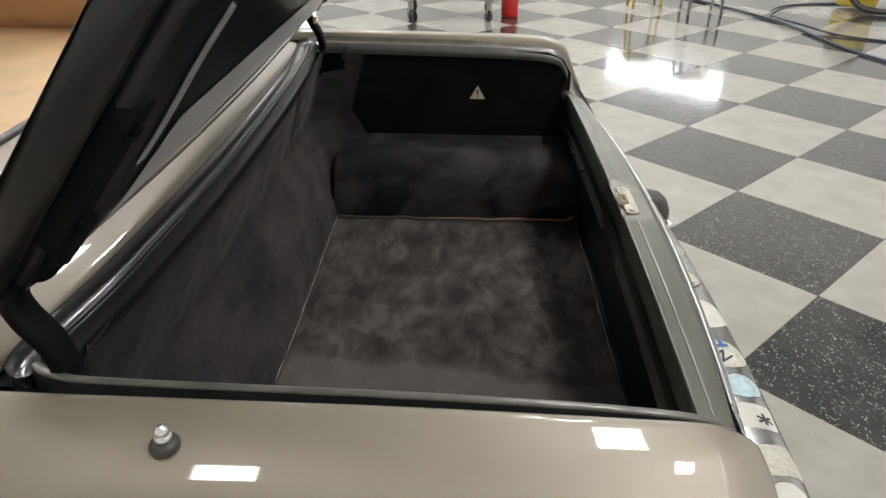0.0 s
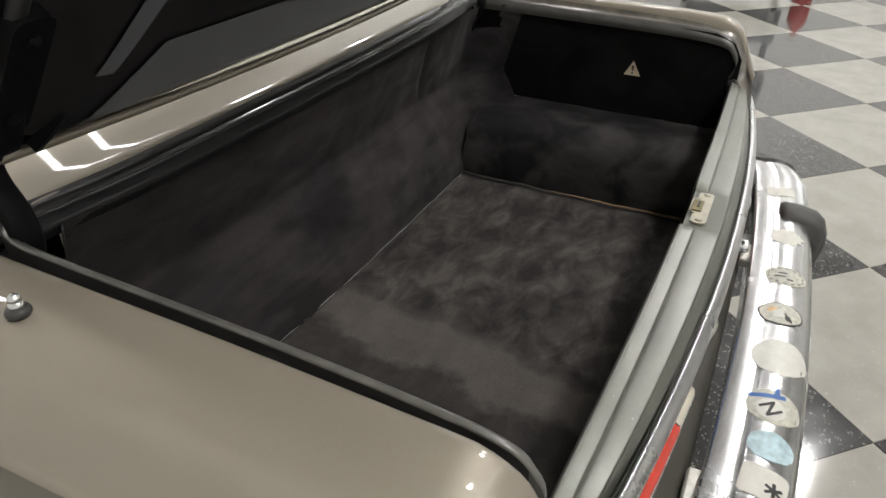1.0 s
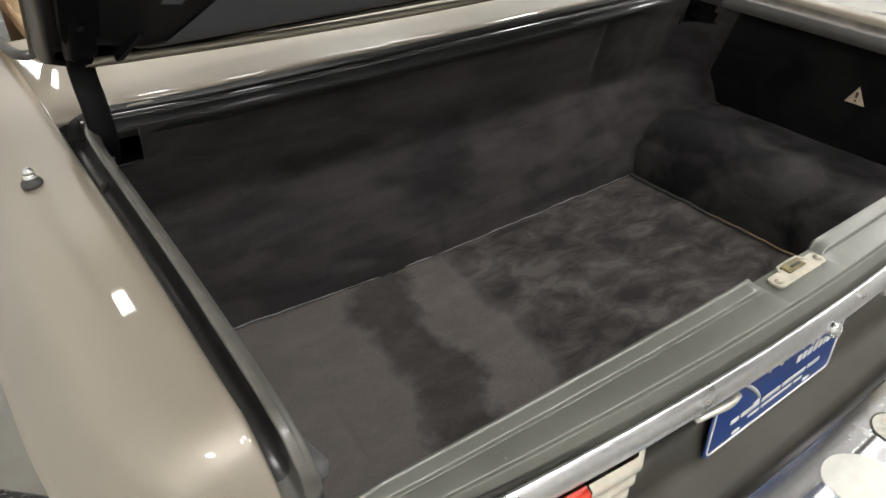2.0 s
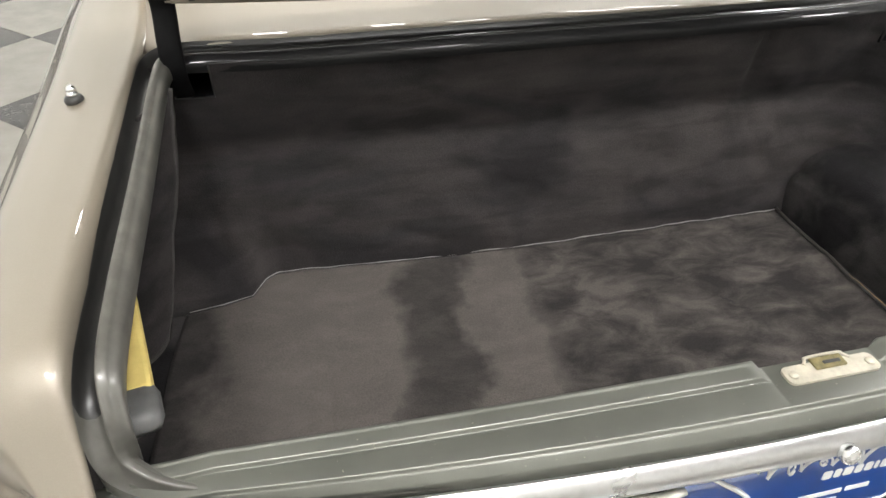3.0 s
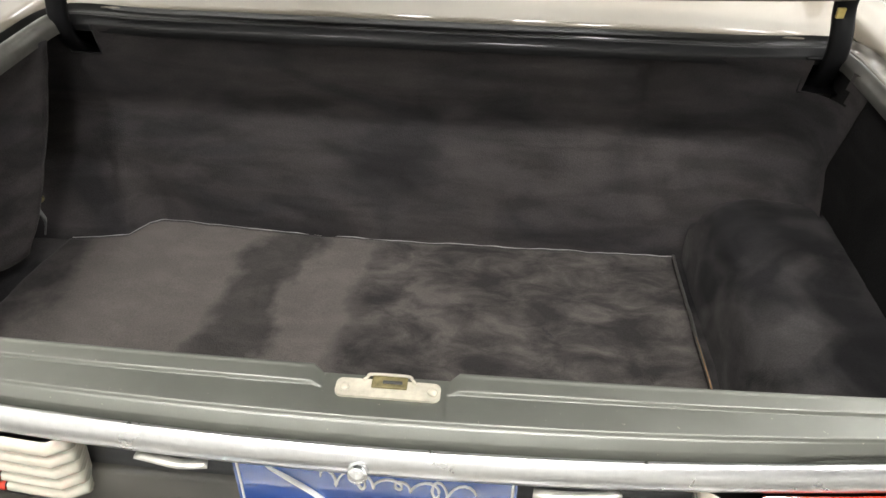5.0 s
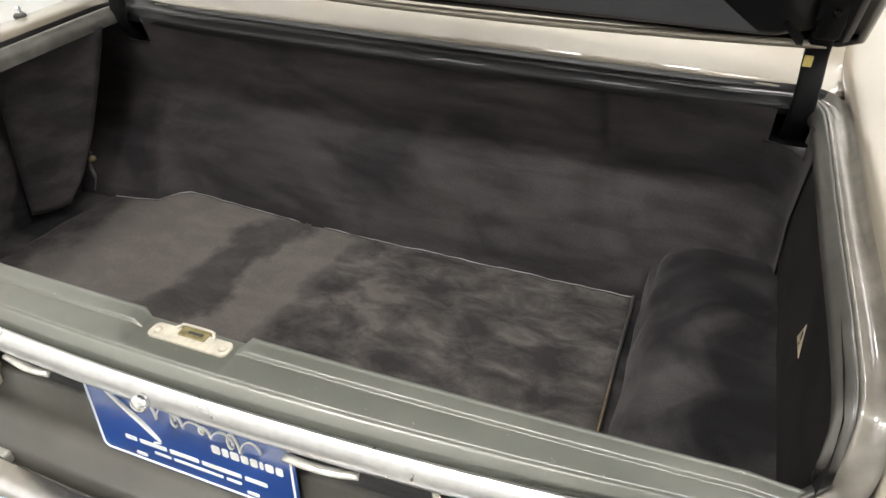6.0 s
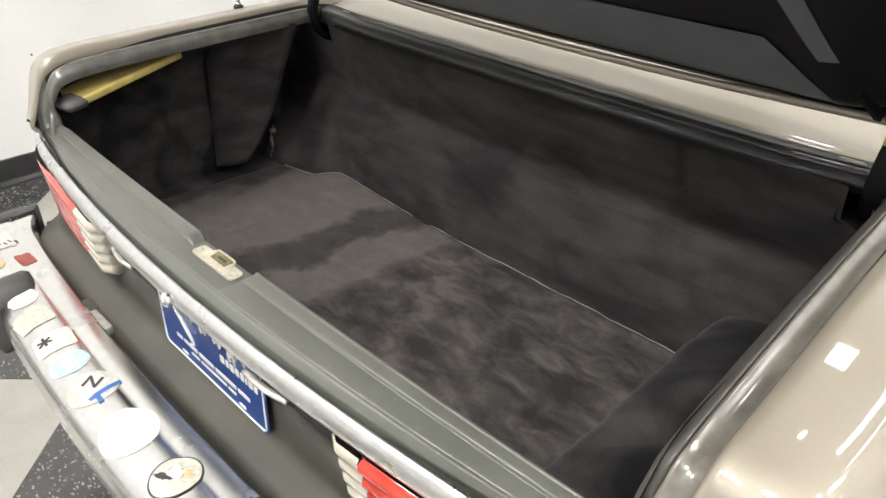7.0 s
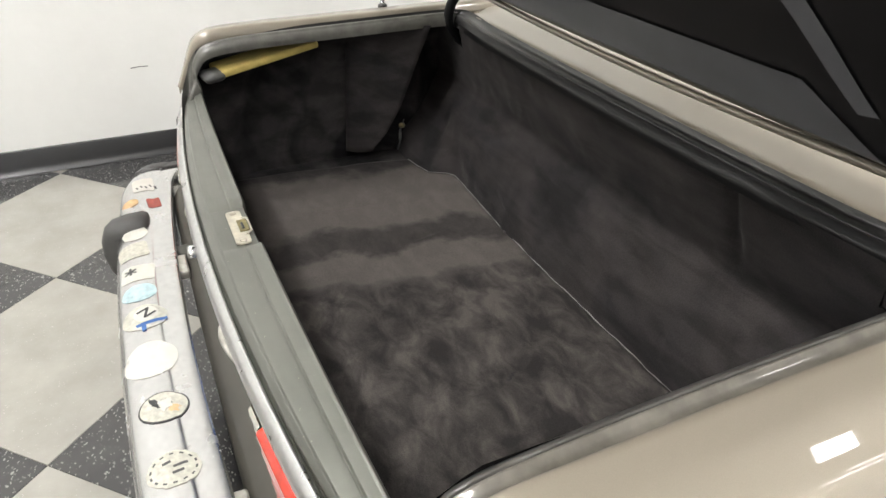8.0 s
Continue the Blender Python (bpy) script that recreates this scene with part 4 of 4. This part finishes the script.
def lining():
    """Felt and carpet fixed inside the boot."""
    # front bulkhead
    rows = []
    xs = sorted([x for x in np.linspace(-0.80, 0.72, 200) if min(abs(x + 0.598), abs(x + 0.655), abs(x - 0.5994), abs(x - 0.664)) > 0.004] + [-0.655, -0.598, 0.5994, 0.664])
    zs = sorted([z for z in np.linspace(0.455, 0.842, 52) if abs(z - 0.785) > 0.003] + [0.785])

    folds = [((-0.352, 0.519), (-0.199, 0.487)), ((-0.42, 0.61), (-0.30, 0.655)), ((-0.18, 0.60), (-0.06, 0.57)), ((0.10, 0.62), (0.22, 0.60)), ((0.29, 0.54), (0.30, 0.49)), ((-0.60, 0.58), (-0.57, 0.50)), ((-0.64, 0.60), (-0.62, 0.53))]

    def face(u, z):
        bend = min(max(0.0, u - 0.56) / 0.092, math.pi / 2)      # round the corner to the side
        x = min(u, 0.56) + 0.092 * math.sin(bend)
        y = lerp_at(z, [0.455, 0.50, 0.60, 0.65, 0.675, 0.69, 0.842], [0.598, 0.604, 0.634, 0.658, 0.670, 0.669, 0.622])
        foot = lerp_at(x, [-0.75, -0.70, -0.64, -0.59, -0.565, -0.545, -0.42, -0.25, 0.0, 0.45], MATFRONT) + 0.002
        y += (foot - 0.598) * max(0.0, min(1.0, (0.575 - z) / 0.11))
        y -= 0.10 * max(0.0, (-0.70 - x)) * 1.2
        y -= 0.092 * (1 - math.cos(bend)) + max(0.0, u - 0.56 - 0.092 * math.pi / 2)
        y += 0.06 * x * x * (z - 0.455) / 0.385
        up = max(0.0, min(1.0, (z - 0.675) / 0.06))
        y += up * (0.008 * math.exp(-((x - 0.350 + 0.08 * (z - 0.76)) / 0.011) ** 2) - 0.004 * max(0.0, min(1.0, (x - 0.35) / 0.05)))
        y += crease(u, z, folds, 0.008, 0.0045)
        return rumple(rumple((x, y, z), 9, 0.0045, 1), 24, 0.0016, 1)
    rows = [[face(x, z) for x in xs] for z in zs]
    wall = sheet("bulkhead_carpet", rows, WALLCARPET, car, "dark brown-grey velour covering the boot bulkhead")
    bm = bmesh.new()
    bm.from_mesh(wall.data)
    hole = []
    for f in bm.faces:
        c = f.calc_center_median()
        if c.z > 0.785 and (-0.655 < c.x < -0.598 or (c.x > 0.598 and c.y > 0.592)):
            hole.append(f)
    bmesh.ops.delete(bm, geom=hole, context="FACES")
    bm.to_mesh(wall.data)
    bm.free()
    for s in (-1, 1):
        a, b = (-0.598, -0.655) if s < 0 else (0.5994, 0.664)
        at = [(a, 0.840), (a, 0.785), ((a + b) / 2, 0.785), (b, 0.785), (b, 0.840)]
        if s < 0:
            rod("pocket_edge", [face(x, z) for x, z in at], 0.0015, VINYL, wall, "black trim round a hinge pocket", sides=6)
    # right-hand wheel box and side
    rows = []
    for y in np.linspace(-0.012, 0.605, 66):
        row = []
        for q in smooth_path([(0.468, 0, 0.450), (0.466, 0, 0.50), (0.470, 0, 0.545), (0.480, 0, 0.58), (0.50, 0, 0.605), (0.53, 0, 0.617), (0.57, 0, 0.620), (0.61, 0, 0.619), (0.662, 0, 0.622)], 30):
            d, z = q.x, q.z
            y2 = y
            x = d + 0.012 * math.sin((y - 0.2) * 9) * (z - 0.45) * 3
            x += 0.10 * max(0, (y - 0.48)) * (z > 0.55)
            z -= max(0, z - 0.5) * (0.08 + 4.0 * max(0, y - 0.50) ** 1.5)
            x -= 0.004 * noise.noise(Vector((y * 11, 4.0 * d, 3.1))) * min(1.0, (z - 0.45) / 0.06)
            row.append(rumple(rumple((x, y2, z), 12, 0.004, 0), 20, 0.003, 2))
        rows.append(row)
    sheet("wheel_box_carpet", rows, CARPET, car, "dark velour over the wheel box")
    rows = []
    for y in np.linspace(0.012, 0.665, 32):
        top = lerp_at(y, [0.0, 0.03, 0.07, 0.2], [0.76, 0.815, 0.834, 0.838])
        rows.append([rumple((0.656 + 0.006 * (z - 0.62), y, z), 10, 0.002, 0) for z in np.linspace(0.612, top, 14)])
    side = sheet("side_lining", rows, FELT, car, "black felt side lining")
    m = Matrix.Translation((0.6540, 0.249, 0.728)) @ pose(0, 0, 0, 90, 0, -90)
    slab("warning_triangle", [(-0.020, -0.016), (0.020, -0.016), (0.0, 0.019)], 0.0, 0.0008, TRIANGLE, side, "small pale warning triangle sticker", m)
    slab("mark", [(-0.0022, -0.004), (0.0022, -0.004), (0.0028, 0.008), (-0.0028, 0.008)], 0.0009, 0.0014, BLACKINK, side, m=m)
    slab("mark", outline(0.0045, 0.0045, 0.002, 2), 0.0009, 0.0014, BLACKINK, side, m=m @ Matrix.Translation((0, -0.0095, 0)))
    # left side
    rows = []
    for y in np.linspace(0.012, 0.72, 36):
        top = lerp_at(y, [0.0, 0.03, 0.07, 0.2], [0.69, 0.77, 0.82, 0.836])
        out = lerp_at(y, [0.0, 0.05, 0.15], [-0.715, -0.755, -0.790])
        rows.append([rumple((out + 0.9 * max(0, z - 0.74) * (out + 0.70) / -0.09, y, z), 8, 0.005, 0) for z in np.linspace(0.45, top, 18)])
    sheet("side_lining", rows, CARPET, car, "dark velour side lining")
    # loose carpet flap on the left
    rows = []
    for s in np.linspace(0, 1, 20):
        row = []
        for k in np.linspace(0, 1, 12):
            z = 0.492 + 0.34 * s
            fx = lerp_at(z, [0.49, 0.545, 0.617, 0.72, 0.83], [-0.720, -0.705, -0.690, -0.665, -0.650])
            fy = lerp_at(z, [0.49, 0.545, 0.617, 0.72, 0.83], [0.448, 0.487, 0.524, 0.553, 0.595])
            rx, ry = -0.775 + 0.02 * s, 0.395 + 0.012 * s
            bow = 0.010 * math.sin(math.pi * k)
            row.append(rumple(rumple((rx + (fx - rx) * k + bow, ry + (fy - ry) * k, z - 0.012 * (1 - k) * (1 - s)), 10, 0.005, 0), 26, 0.002, 0))
        rows.append(row)
    sheet("side_flap", rows, WALLCARPET, car, "loose dark velour side flap", thick=0.006)
    # under the sill, and the pan below the mat
    rows = [[(x, 0.014 + 0.3 * back(x) + d, z) for d, z in ((0.0, 0.70), (-0.004, 0.65), (-0.020, 0.61), (-0.030, 0.45))] for x in np.linspace(-0.80, 0.66, 20)]
    sheet("tail_lining", rows, LIDBLACK, car, "black inner tail panel")
    box("boot_pan", (-0.08, 0.315, 0.444), (1.49, 0.67, 0.02), CARPET, car, "dark velour boot floor", bevel=0)
    for x, y, z in ((0.30, 0.016, 0.665), (0.42, 0.02, 0.655), (-0.30, 0.002, 0.62), (0.05, -0.006, 0.60)):
        lathe("clip", [(0.0, 0.0), (0.006, 0.0), (0.005, 0.006), (0.0, 0.008)], TAPE, car, at=(x, y, z), turn=pose(0, 0, 0, -90, 0, 0), sides=8)
    lathe("wing_screw", [(0.0, 0.0), (0.007, 0.0), (0.007, 0.012), (0.004, 0.016), (0.0, 0.016)], BRASS, car, "small brass screw", at=(-0.728, 0.545, 0.547), turn=pose(0, 0, 0, 70, 0, 30), sides=8)
    rod("strap", smooth_path([(-0.735, 0.55, 0.56), (-0.738, 0.54, 0.53), (-0.728, 0.535, 0.505), (-0.735, 0.53, 0.475)], 12), 0.004, TAPE, car, "dull metal strap", flat=0.4)
    for s in (-1, 1):
        bm = bmesh.new()
        box_bm(bm, (s * 0.627, 0.738 if s < 0 else 0.712, 0.812), (0.072, 0.14, 0.058), 0)
        bmesh.ops.delete(bm, geom=[f for f in bm.faces if f.normal.y < -0.5], context="FACES")
        part("hinge_pocket", bm, HINGEBLACK, car, "black hinge pocket", smooth=False)


def foam():
    f = box("foam_block", (-0.711, 0.187, 0.786), (0.085, 0.250, 0.017), YELLOW, car, "strip of yellow foam tucked under the rim", bevel=0.005, turn=pose(0, 0, 0, 8, 0, 11))
    box("tape_end", (-0.668, 0.056, 0.765), (0.058, 0.050, 0.024), TAPE, f, "grey taped end", bevel=0.0115, turn=pose(0, 0, 0, 5, 0, 11)).data.shade_smooth()


def cabin():
    """The rest of the body, plain, ahead of the boot."""
    for s in (-1, 1):
        rows = []
        for y, zr in ((2.1, 0.885), (2.6, 0.885), (3.4, 0.86), (4.1, 0.80), (4.35, 0.70)):
            w = 1.15 if y < 4 else 0.6
            xr = 0.70 if y < 4 else 0.66
            rows.append([(s * (xr + d * w), y, zr - h) for d, h in ((0, 0.01), (0.03, 0), (0.09, 0.01), (0.14, 0.06), (0.16, 0.16), (0.167, 0.34), (0.14, 0.54), (0.10, 0.60))])
        sheet("front_wing", rows, PAINT, car)
    rows = [[(x, y, z) for x in (-0.72, 0, 0.72)] for y, z in ((2.35, 0.90), (3.4, 0.875), (4.1, 0.82), (4.38, 0.72), (4.40, 0.35))]
    sheet("bonnet", rows, PAINT, car)
    rows = [[(x * k, y - 0.10 * max(0, abs(x) - 0.5) + 0.035 * (1 - (x / 0.68) ** 2) * 0, z) for x in np.linspace(-0.68, 0.68, 15)] for y, z, k in ((0.955, 0.897, 1), (1.18, 1.05, 0.93), (1.42, 1.18, 0.86))]
    sheet("rear_window", rows, PANE, car, "clear sloping rear window").visible_shadow = False
    rod("window_trim", smooth_path([(-0.715, 1.25, 0.93), (-0.706, 0.985, 0.90), (-0.685, 0.86, 0.898), (-0.62, 0.925, 0.898), (-0.4, 0.948, 0.899), (0, 0.952, 0.90), (0.4, 0.948, 0.899), (0.62, 0.925, 0.898), (0.685, 0.86, 0.898), (0.706, 0.985, 0.90), (0.715, 1.25, 0.93)], 60), 0.008, RUBBER, car, "black rubber window trim")
    box("parcel_shelf", (0, 1.30, 0.865), (1.30, 0.60, 0.03), TAN, car, "tan leather parcel shelf", bevel=0.01)
    for s in (-1, 1):
        rows = [[(s * (0.655 - 0.10 * k), y, 0.86 + k * h) for k in np.linspace(0, 1, 6)] for y, h in ((1.00, 0.03), (1.12, 0.10), (1.25, 0.18), (1.40, 0.27), (1.60, 0.31), (1.85, 0.31))]
        sheet("quarter_trim", rows, TAN, car, "tan leather rear quarter trim", thick=0.008)
    for x in (-0.36, 0.36):
        box("seat_back", (x, 1.72, 0.82), (0.52, 0.14, 0.50), TAN, car, "tan leather seat back", bevel=0.05)
    rows = [[(x, y, z - 0.03 * (x / 0.58) ** 2) for x in np.linspace(-0.585, 0.585, 9)] for y, z in ((1.42, 1.18), (1.55, 1.225), (1.9, 1.245), (2.1, 1.22))]
    sheet("roof", rows, PAINT, car)
    rows = [[(x * k, y, z) for x in np.linspace(-0.68, 0.68, 9)] for y, z, k in ((2.1, 1.215, 0.86), (2.35, 1.05, 0.95), (2.55, 0.90, 1.02))]
    sheet("windscreen", rows, PANE, car).visible_shadow = False
    for s in (-1, 1):
        rows = [[(s * 0.70, 1.0, 0.88), (s * 0.585, 1.42, 1.16)], [(s * 0.70, 1.8, 0.885), (s * 0.585, 1.8, 1.215)], [(s * 0.70, 2.55, 0.885), (s * 0.585, 2.1, 1.19)]]
        sheet("side_window", rows, PANE, car).visible_shadow = False
        for y in (1.05, 3.55):
            w = lathe("wheel", [(0.0, 0.0), (0.20, 0.0), (0.30, 0.0), (0.315, 0.02), (0.315, 0.17), (0.30, 0.19), (0.0, 0.19)], RUBBER, car, "black tyre with a plain rim", at=(s * 0.84 if s > 0 else s * 0.65, y, 0.315), turn=pose(0, 0, 0, 0, -90, 0), sides=28)


for s in (-1, 1):
    fender(s)
deck()
seals()
sill()
striker()
tail()
plate()
bumper()
antenna()
lining()
foam()
lid()
cabin()

# ---- loose in the boot ----


def mat():
    folds = [((-0.482, 0.384), (-0.499, 0.20)), ((-0.107, 0.301), (-0.079, 0.24)), ((-0.071, 0.291), (-0.019, 0.248)), ((-0.017, 0.411), (0.081, 0.445)), ((0.12, 0.44), (0.17, 0.381)),
             ((0.176, 0.422), (0.242, 0.321)), ((0.28, 0.374), (0.318, 0.266)), ((0.02, 0.359), (0.101, 0.338)), ((0.05, 0.24), (0.13, 0.16)), ((0.20, 0.22), (0.29, 0.13)), ((-0.30, 0.47), (-0.28, 0.36))]
    rows = []
    for k in np.linspace(0, 1, 190):
        x = -0.70 + 1.149 * k
        front = lerp_at(x, [-0.75, -0.70, -0.64, -0.59, -0.565, -0.545, -0.42, -0.25, 0.0, 0.45], MATFRONT)
        row = []
        for s in np.linspace(0, 1, 84):
            y = s * front
            left = lerp_at(y, [0.02, 0.244, 0.43, 0.54], [-0.745, -0.735, -0.718, -0.700])
            p = rumple((x + (left + 0.70) * max(0.0, -0.58 - x) / 0.12, y, 0.459), 9, 0.0028, 2)
            p = rumple(p, 22, 0.0012 if x < -0.1 else 0.0024, 2)
            p.z -= crease(x, y, folds, 0.008, 0.0042)
            p.z += 0.010 * math.exp(-(y / 0.014) ** 2) * (0.6 + noise.noise(Vector((x * 7, 2.2, 0))))      # the rear edge curls up
            row.append(p)
        rows.append(row)
    m = tagged(sheet("boot_mat", rows, MATCARPET, None, thick=0.006), "dark brown-grey velour boot mat with brushed nap", "mat")
    line = [Vector(r[-1]) + Vector((0, 0.001, 0.002)) for r in rows if -0.695 < r[-1][0] < 0.45]
    rod("piping", line, lambda s: 0.0007 + 0.0004 * math.sin(s * 37) ** 2, PIPING, m, "pale edge piping", sides=5)
    rod("rear_piping", [Vector(r[0]) + Vector((0, -0.001, 0.001)) for r in rows if -0.62 < r[0][0] < 0.45], lambda s: 0.0005 + 0.0006 * math.sin(s * 23) ** 2, PIPING, m, sides=5)
    edge = [Vector(p) + Vector((0.003, 0, 0.003)) for p in rows[-1]]
    rod("side_piping", [p + Vector((-0.003, 0, 0.002)) for p in edge], 0.0028, SEAL, m, "dark edge piping", sides=6)
    rod("board_edge", [p + Vector((-0.003, 0, 0.004)) for p in edge[:54]], lambda s: 0.0040 * (1 - 0.85 * s), CARD, m, "tan hardboard edge", sides=5)


mat()


# ---- things on the shop floor ----


def tool_cart():
    c = tagged(empty("tool_cart", (5.42, 0.44, 0)), "grey wheeled shop cart on four castors", "cart")
    box("tray", (0, 0, 0.26), (0.55, 0.80, 0.16), CARTGREY, c, bevel=0.02)
    box("tray", (0, 0, 0.78), (0.55, 0.80, 0.10), CARTGREY, c, bevel=0.02)
    for x in (-0.22, 0.22):
        for y in (-0.34, 0.34):
            rod("post", [(x, y, 0.3), (x, y, 0.76)], 0.02, CARTGREY, c)
            w = lathe("castor", [(0.0, -0.014), (0.045, -0.014), (0.05, -0.006), (0.05, 0.006), (0.045, 0.014), (0.0, 0.014)], RUBBER, c, at=(x, y, 0.05), turn=pose(0, 0, 0, 90, 0, 25))
            box("fork", (x + 0.01, y, 0.125), (0.035, 0.045, 0.12), STEEL, c, bevel=0.004)


def stand(name, at, material, label, w=0.18, h=0.7):
    c = tagged(empty(name, at), label, "stand")
    for x in (-w, w):
        for y in (-w, w):
            rod("leg", [(x, y, 0), (x * 0.8, y * 0.8, h)], 0.013, material, c)
    box("top", (0, 0, h + 0.01), (w * 1.9, w * 1.9, 0.03), material, c, bevel=0.006)
    rod("brace", [(-w, -w, 0.2), (w, -w, 0.2)], 0.009, material, c)


def floor_things():
    tool_cart()
    c = tagged(empty("fire_bottle", (5.43, -0.09, 0)), "small red plastic bottle on the floor", "bottle")
    lathe("body", [(0.0, 0.0), (0.07, 0.0), (0.075, 0.02), (0.075, 0.2), (0.05, 0.25), (0.025, 0.27), (0.025, 0.31), (0.0, 0.31)], REDPLASTIC, c)
    stand("step_stand", (6.03, -1.41, 0), YELLOWPLASTIC, "yellow metal step stand", 0.13, 0.5)
    stand("work_stool", (5.78, -1.88, 0), STEEL, "bare steel shop stool", 0.15, 0.6)
    v = tagged(empty("shop_vacuum", (6.1, -3.45, 0)), "yellow and black shop vacuum on the floor", "vacuum")
    lathe("drum", [(0.0, 0.03), (0.17, 0.03), (0.19, 0.06), (0.19, 0.34), (0.17, 0.37), (0.0, 0.37)], YELLOWPLASTIC, v)
    lathe("head", [(0.0, 0.37), (0.18, 0.37), (0.16, 0.47), (0.10, 0.52), (0.0, 0.52)], RUBBER, v)
    rod("nozzle", smooth_path([(0.1, 0.05, 0.42), (-0.15, 0.25, 0.3), (-0.3, 0.1, 0.06), (-0.42, -0.25, 0.03)], 24), 0.028, RUBBER, v)
    pts = smooth_path([(6.9, -1.7, 0.012), (6.27, -2.04, 0.012), (5.37, -2.42, 0.012), (4.36, -2.57, 0.012), (4.0, -2.69, 0.012), (3.3, -2.95, 0.012), (2.6, -3.5, 0.012)], 60)
    tagged(rod("power_cable", pts, 0.011, CABLE, None), "blue-grey power cable lying across the floor", "cable")
    pts = smooth_path([(6.34, -3.71, 0.011), (6.12, -2.83, 0.011), (5.52, -2.44, 0.034), (5.08, -2.54, 0.034), (4.77, -2.78, 0.011), (4.5, -3.3, 0.011)], 60)
    tagged(rod("air_hose", pts, 0.009, CABLE, None), "thin dark air hose curled on the floor", "hose")


floor_things()

# ---- floor tiles ----
NEAREAST, NEARSOUTH, NEARNORTH = 8.3, -4.4, 5.4      # tiles within are single parts
SIDE, TURN, OX, OY = 0.593, -2.36436, 2.5416, -0.9166
E1 = (math.cos(TURN), math.sin(TURN))
E2 = (math.sin(TURN), -math.cos(TURN))


def clip(poly, axis, limit, keep_low):
    out = []
    for i, p in enumerate(poly):
        q = poly[(i + 1) % len(poly)]
        a, b = p[axis] - limit, q[axis] - limit
        if keep_low:
            a, b = -a, -b
        if a >= 0:
            out.append(p)
        if (a > 0 > b) or (a < 0 < b):
            k = a / (a - b)
            out.append((p[0] + (q[0] - p[0]) * k, p[1] + (q[1] - p[1]) * k))
    return out


def tile_mesh(poly):
    bm = bmesh.new()
    vs = [bm.verts.new((x, y, 0.0)) for x, y in poly]
    lo = [bm.verts.new((x, y, -0.004)) for x, y in poly]
    bm.faces.new(vs)
    for i in range(len(vs)):
        j = (i + 1) % len(vs)
        bm.faces.new((vs[i], lo[i], lo[j], vs[j]))
    bmesh.ops.recalc_face_normals(bm, faces=bm.faces)
    me = bpy.data.meshes.new("tile")
    bm.to_mesh(me)
    bm.free()
    return me


def tiles():
    floor = bpy.data.objects["floor"]
    g = SIDE / 2 - 0.0012
    square = [(a * g * E1[0] + b * g * E2[0], a * g * E1[1] + b * g * E2[1]) for a, b in ((-1, -1), (-1, 1), (1, 1), (1, -1))]
    shared = {}
    for dark in (0, 1):
        shared[dark] = tile_mesh(square)
        shared[dark].materials.append(TILEDARK if dark else TILELIGHT)
    far_points, far_faces, far_dark = [], [], []
    for i in range(-20, 24):
        for j in range(-20, 24):
            dark = (i + j) % 2 == 0
            cx = OX + SIDE * ((i + 0.5) * E1[0] + (j + 0.5) * E2[0])
            cy = OY + SIDE * ((i + 0.5) * E1[1] + (j + 0.5) * E2[1])
            poly = [(cx + x, cy + y) for x, y in square]
            for axis, limit, low in ((0, WEST, False), (0, EAST, True), (1, SOUTH, False), (1, NORTH, True)):
                poly = clip(poly, axis, limit, low) if poly else poly
            if len(poly) < 3:
                continue
            xs, ys = [p[0] for p in poly], [p[1] for p in poly]
            if max(xs) - min(xs) < 0.03 or max(ys) - min(ys) < 0.03:
                continue
            if not (cx < NEAREAST and NEARSOUTH < cy < NEARNORTH):
                n, c = len(far_points), len(poly)
                far_points += [(x, y, 0.0) for x, y in poly] + [(x, y, -0.004) for x, y in poly]
                rim = [(n + k, n + c + k, n + c + (k + 1) % c, n + (k + 1) % c) for k in range(c)]
                far_faces += [tuple(range(n, n + c))] + rim
                far_dark += [dark] * (c + 1)
                continue
            whole = min(xs) > WEST + 0.001 and max(xs) < EAST - 0.001 and min(ys) > SOUTH + 0.001 and max(ys) < NORTH - 0.001
            if whole:
                ob = new("tile", shared[dark])
                ob.location = (cx, cy, 0)
            else:
                me = tile_mesh(poly)
                me.materials.append(TILEDARK if dark else TILELIGHT)
                ob = new("tile", me)
            ob.parent = floor
    me = bpy.data.meshes.new("distant_tiles")
    me.from_pydata(far_points, [], far_faces)
    me.materials.append(TILELIGHT)
    me.materials.append(TILEDARK)
    me.polygons.foreach_set("material_index", [int(d) for d in far_dark])
    bm = bmesh.new()
    bm.from_mesh(me)
    bmesh.ops.recalc_face_normals(bm, faces=bm.faces)
    bm.to_mesh(me)
    bm.free()
    rest = tagged(new("distant_tiles", me), "charcoal and beige vinyl tiles far across the shop", kind="stuff")
    rest.parent = floor


tiles()
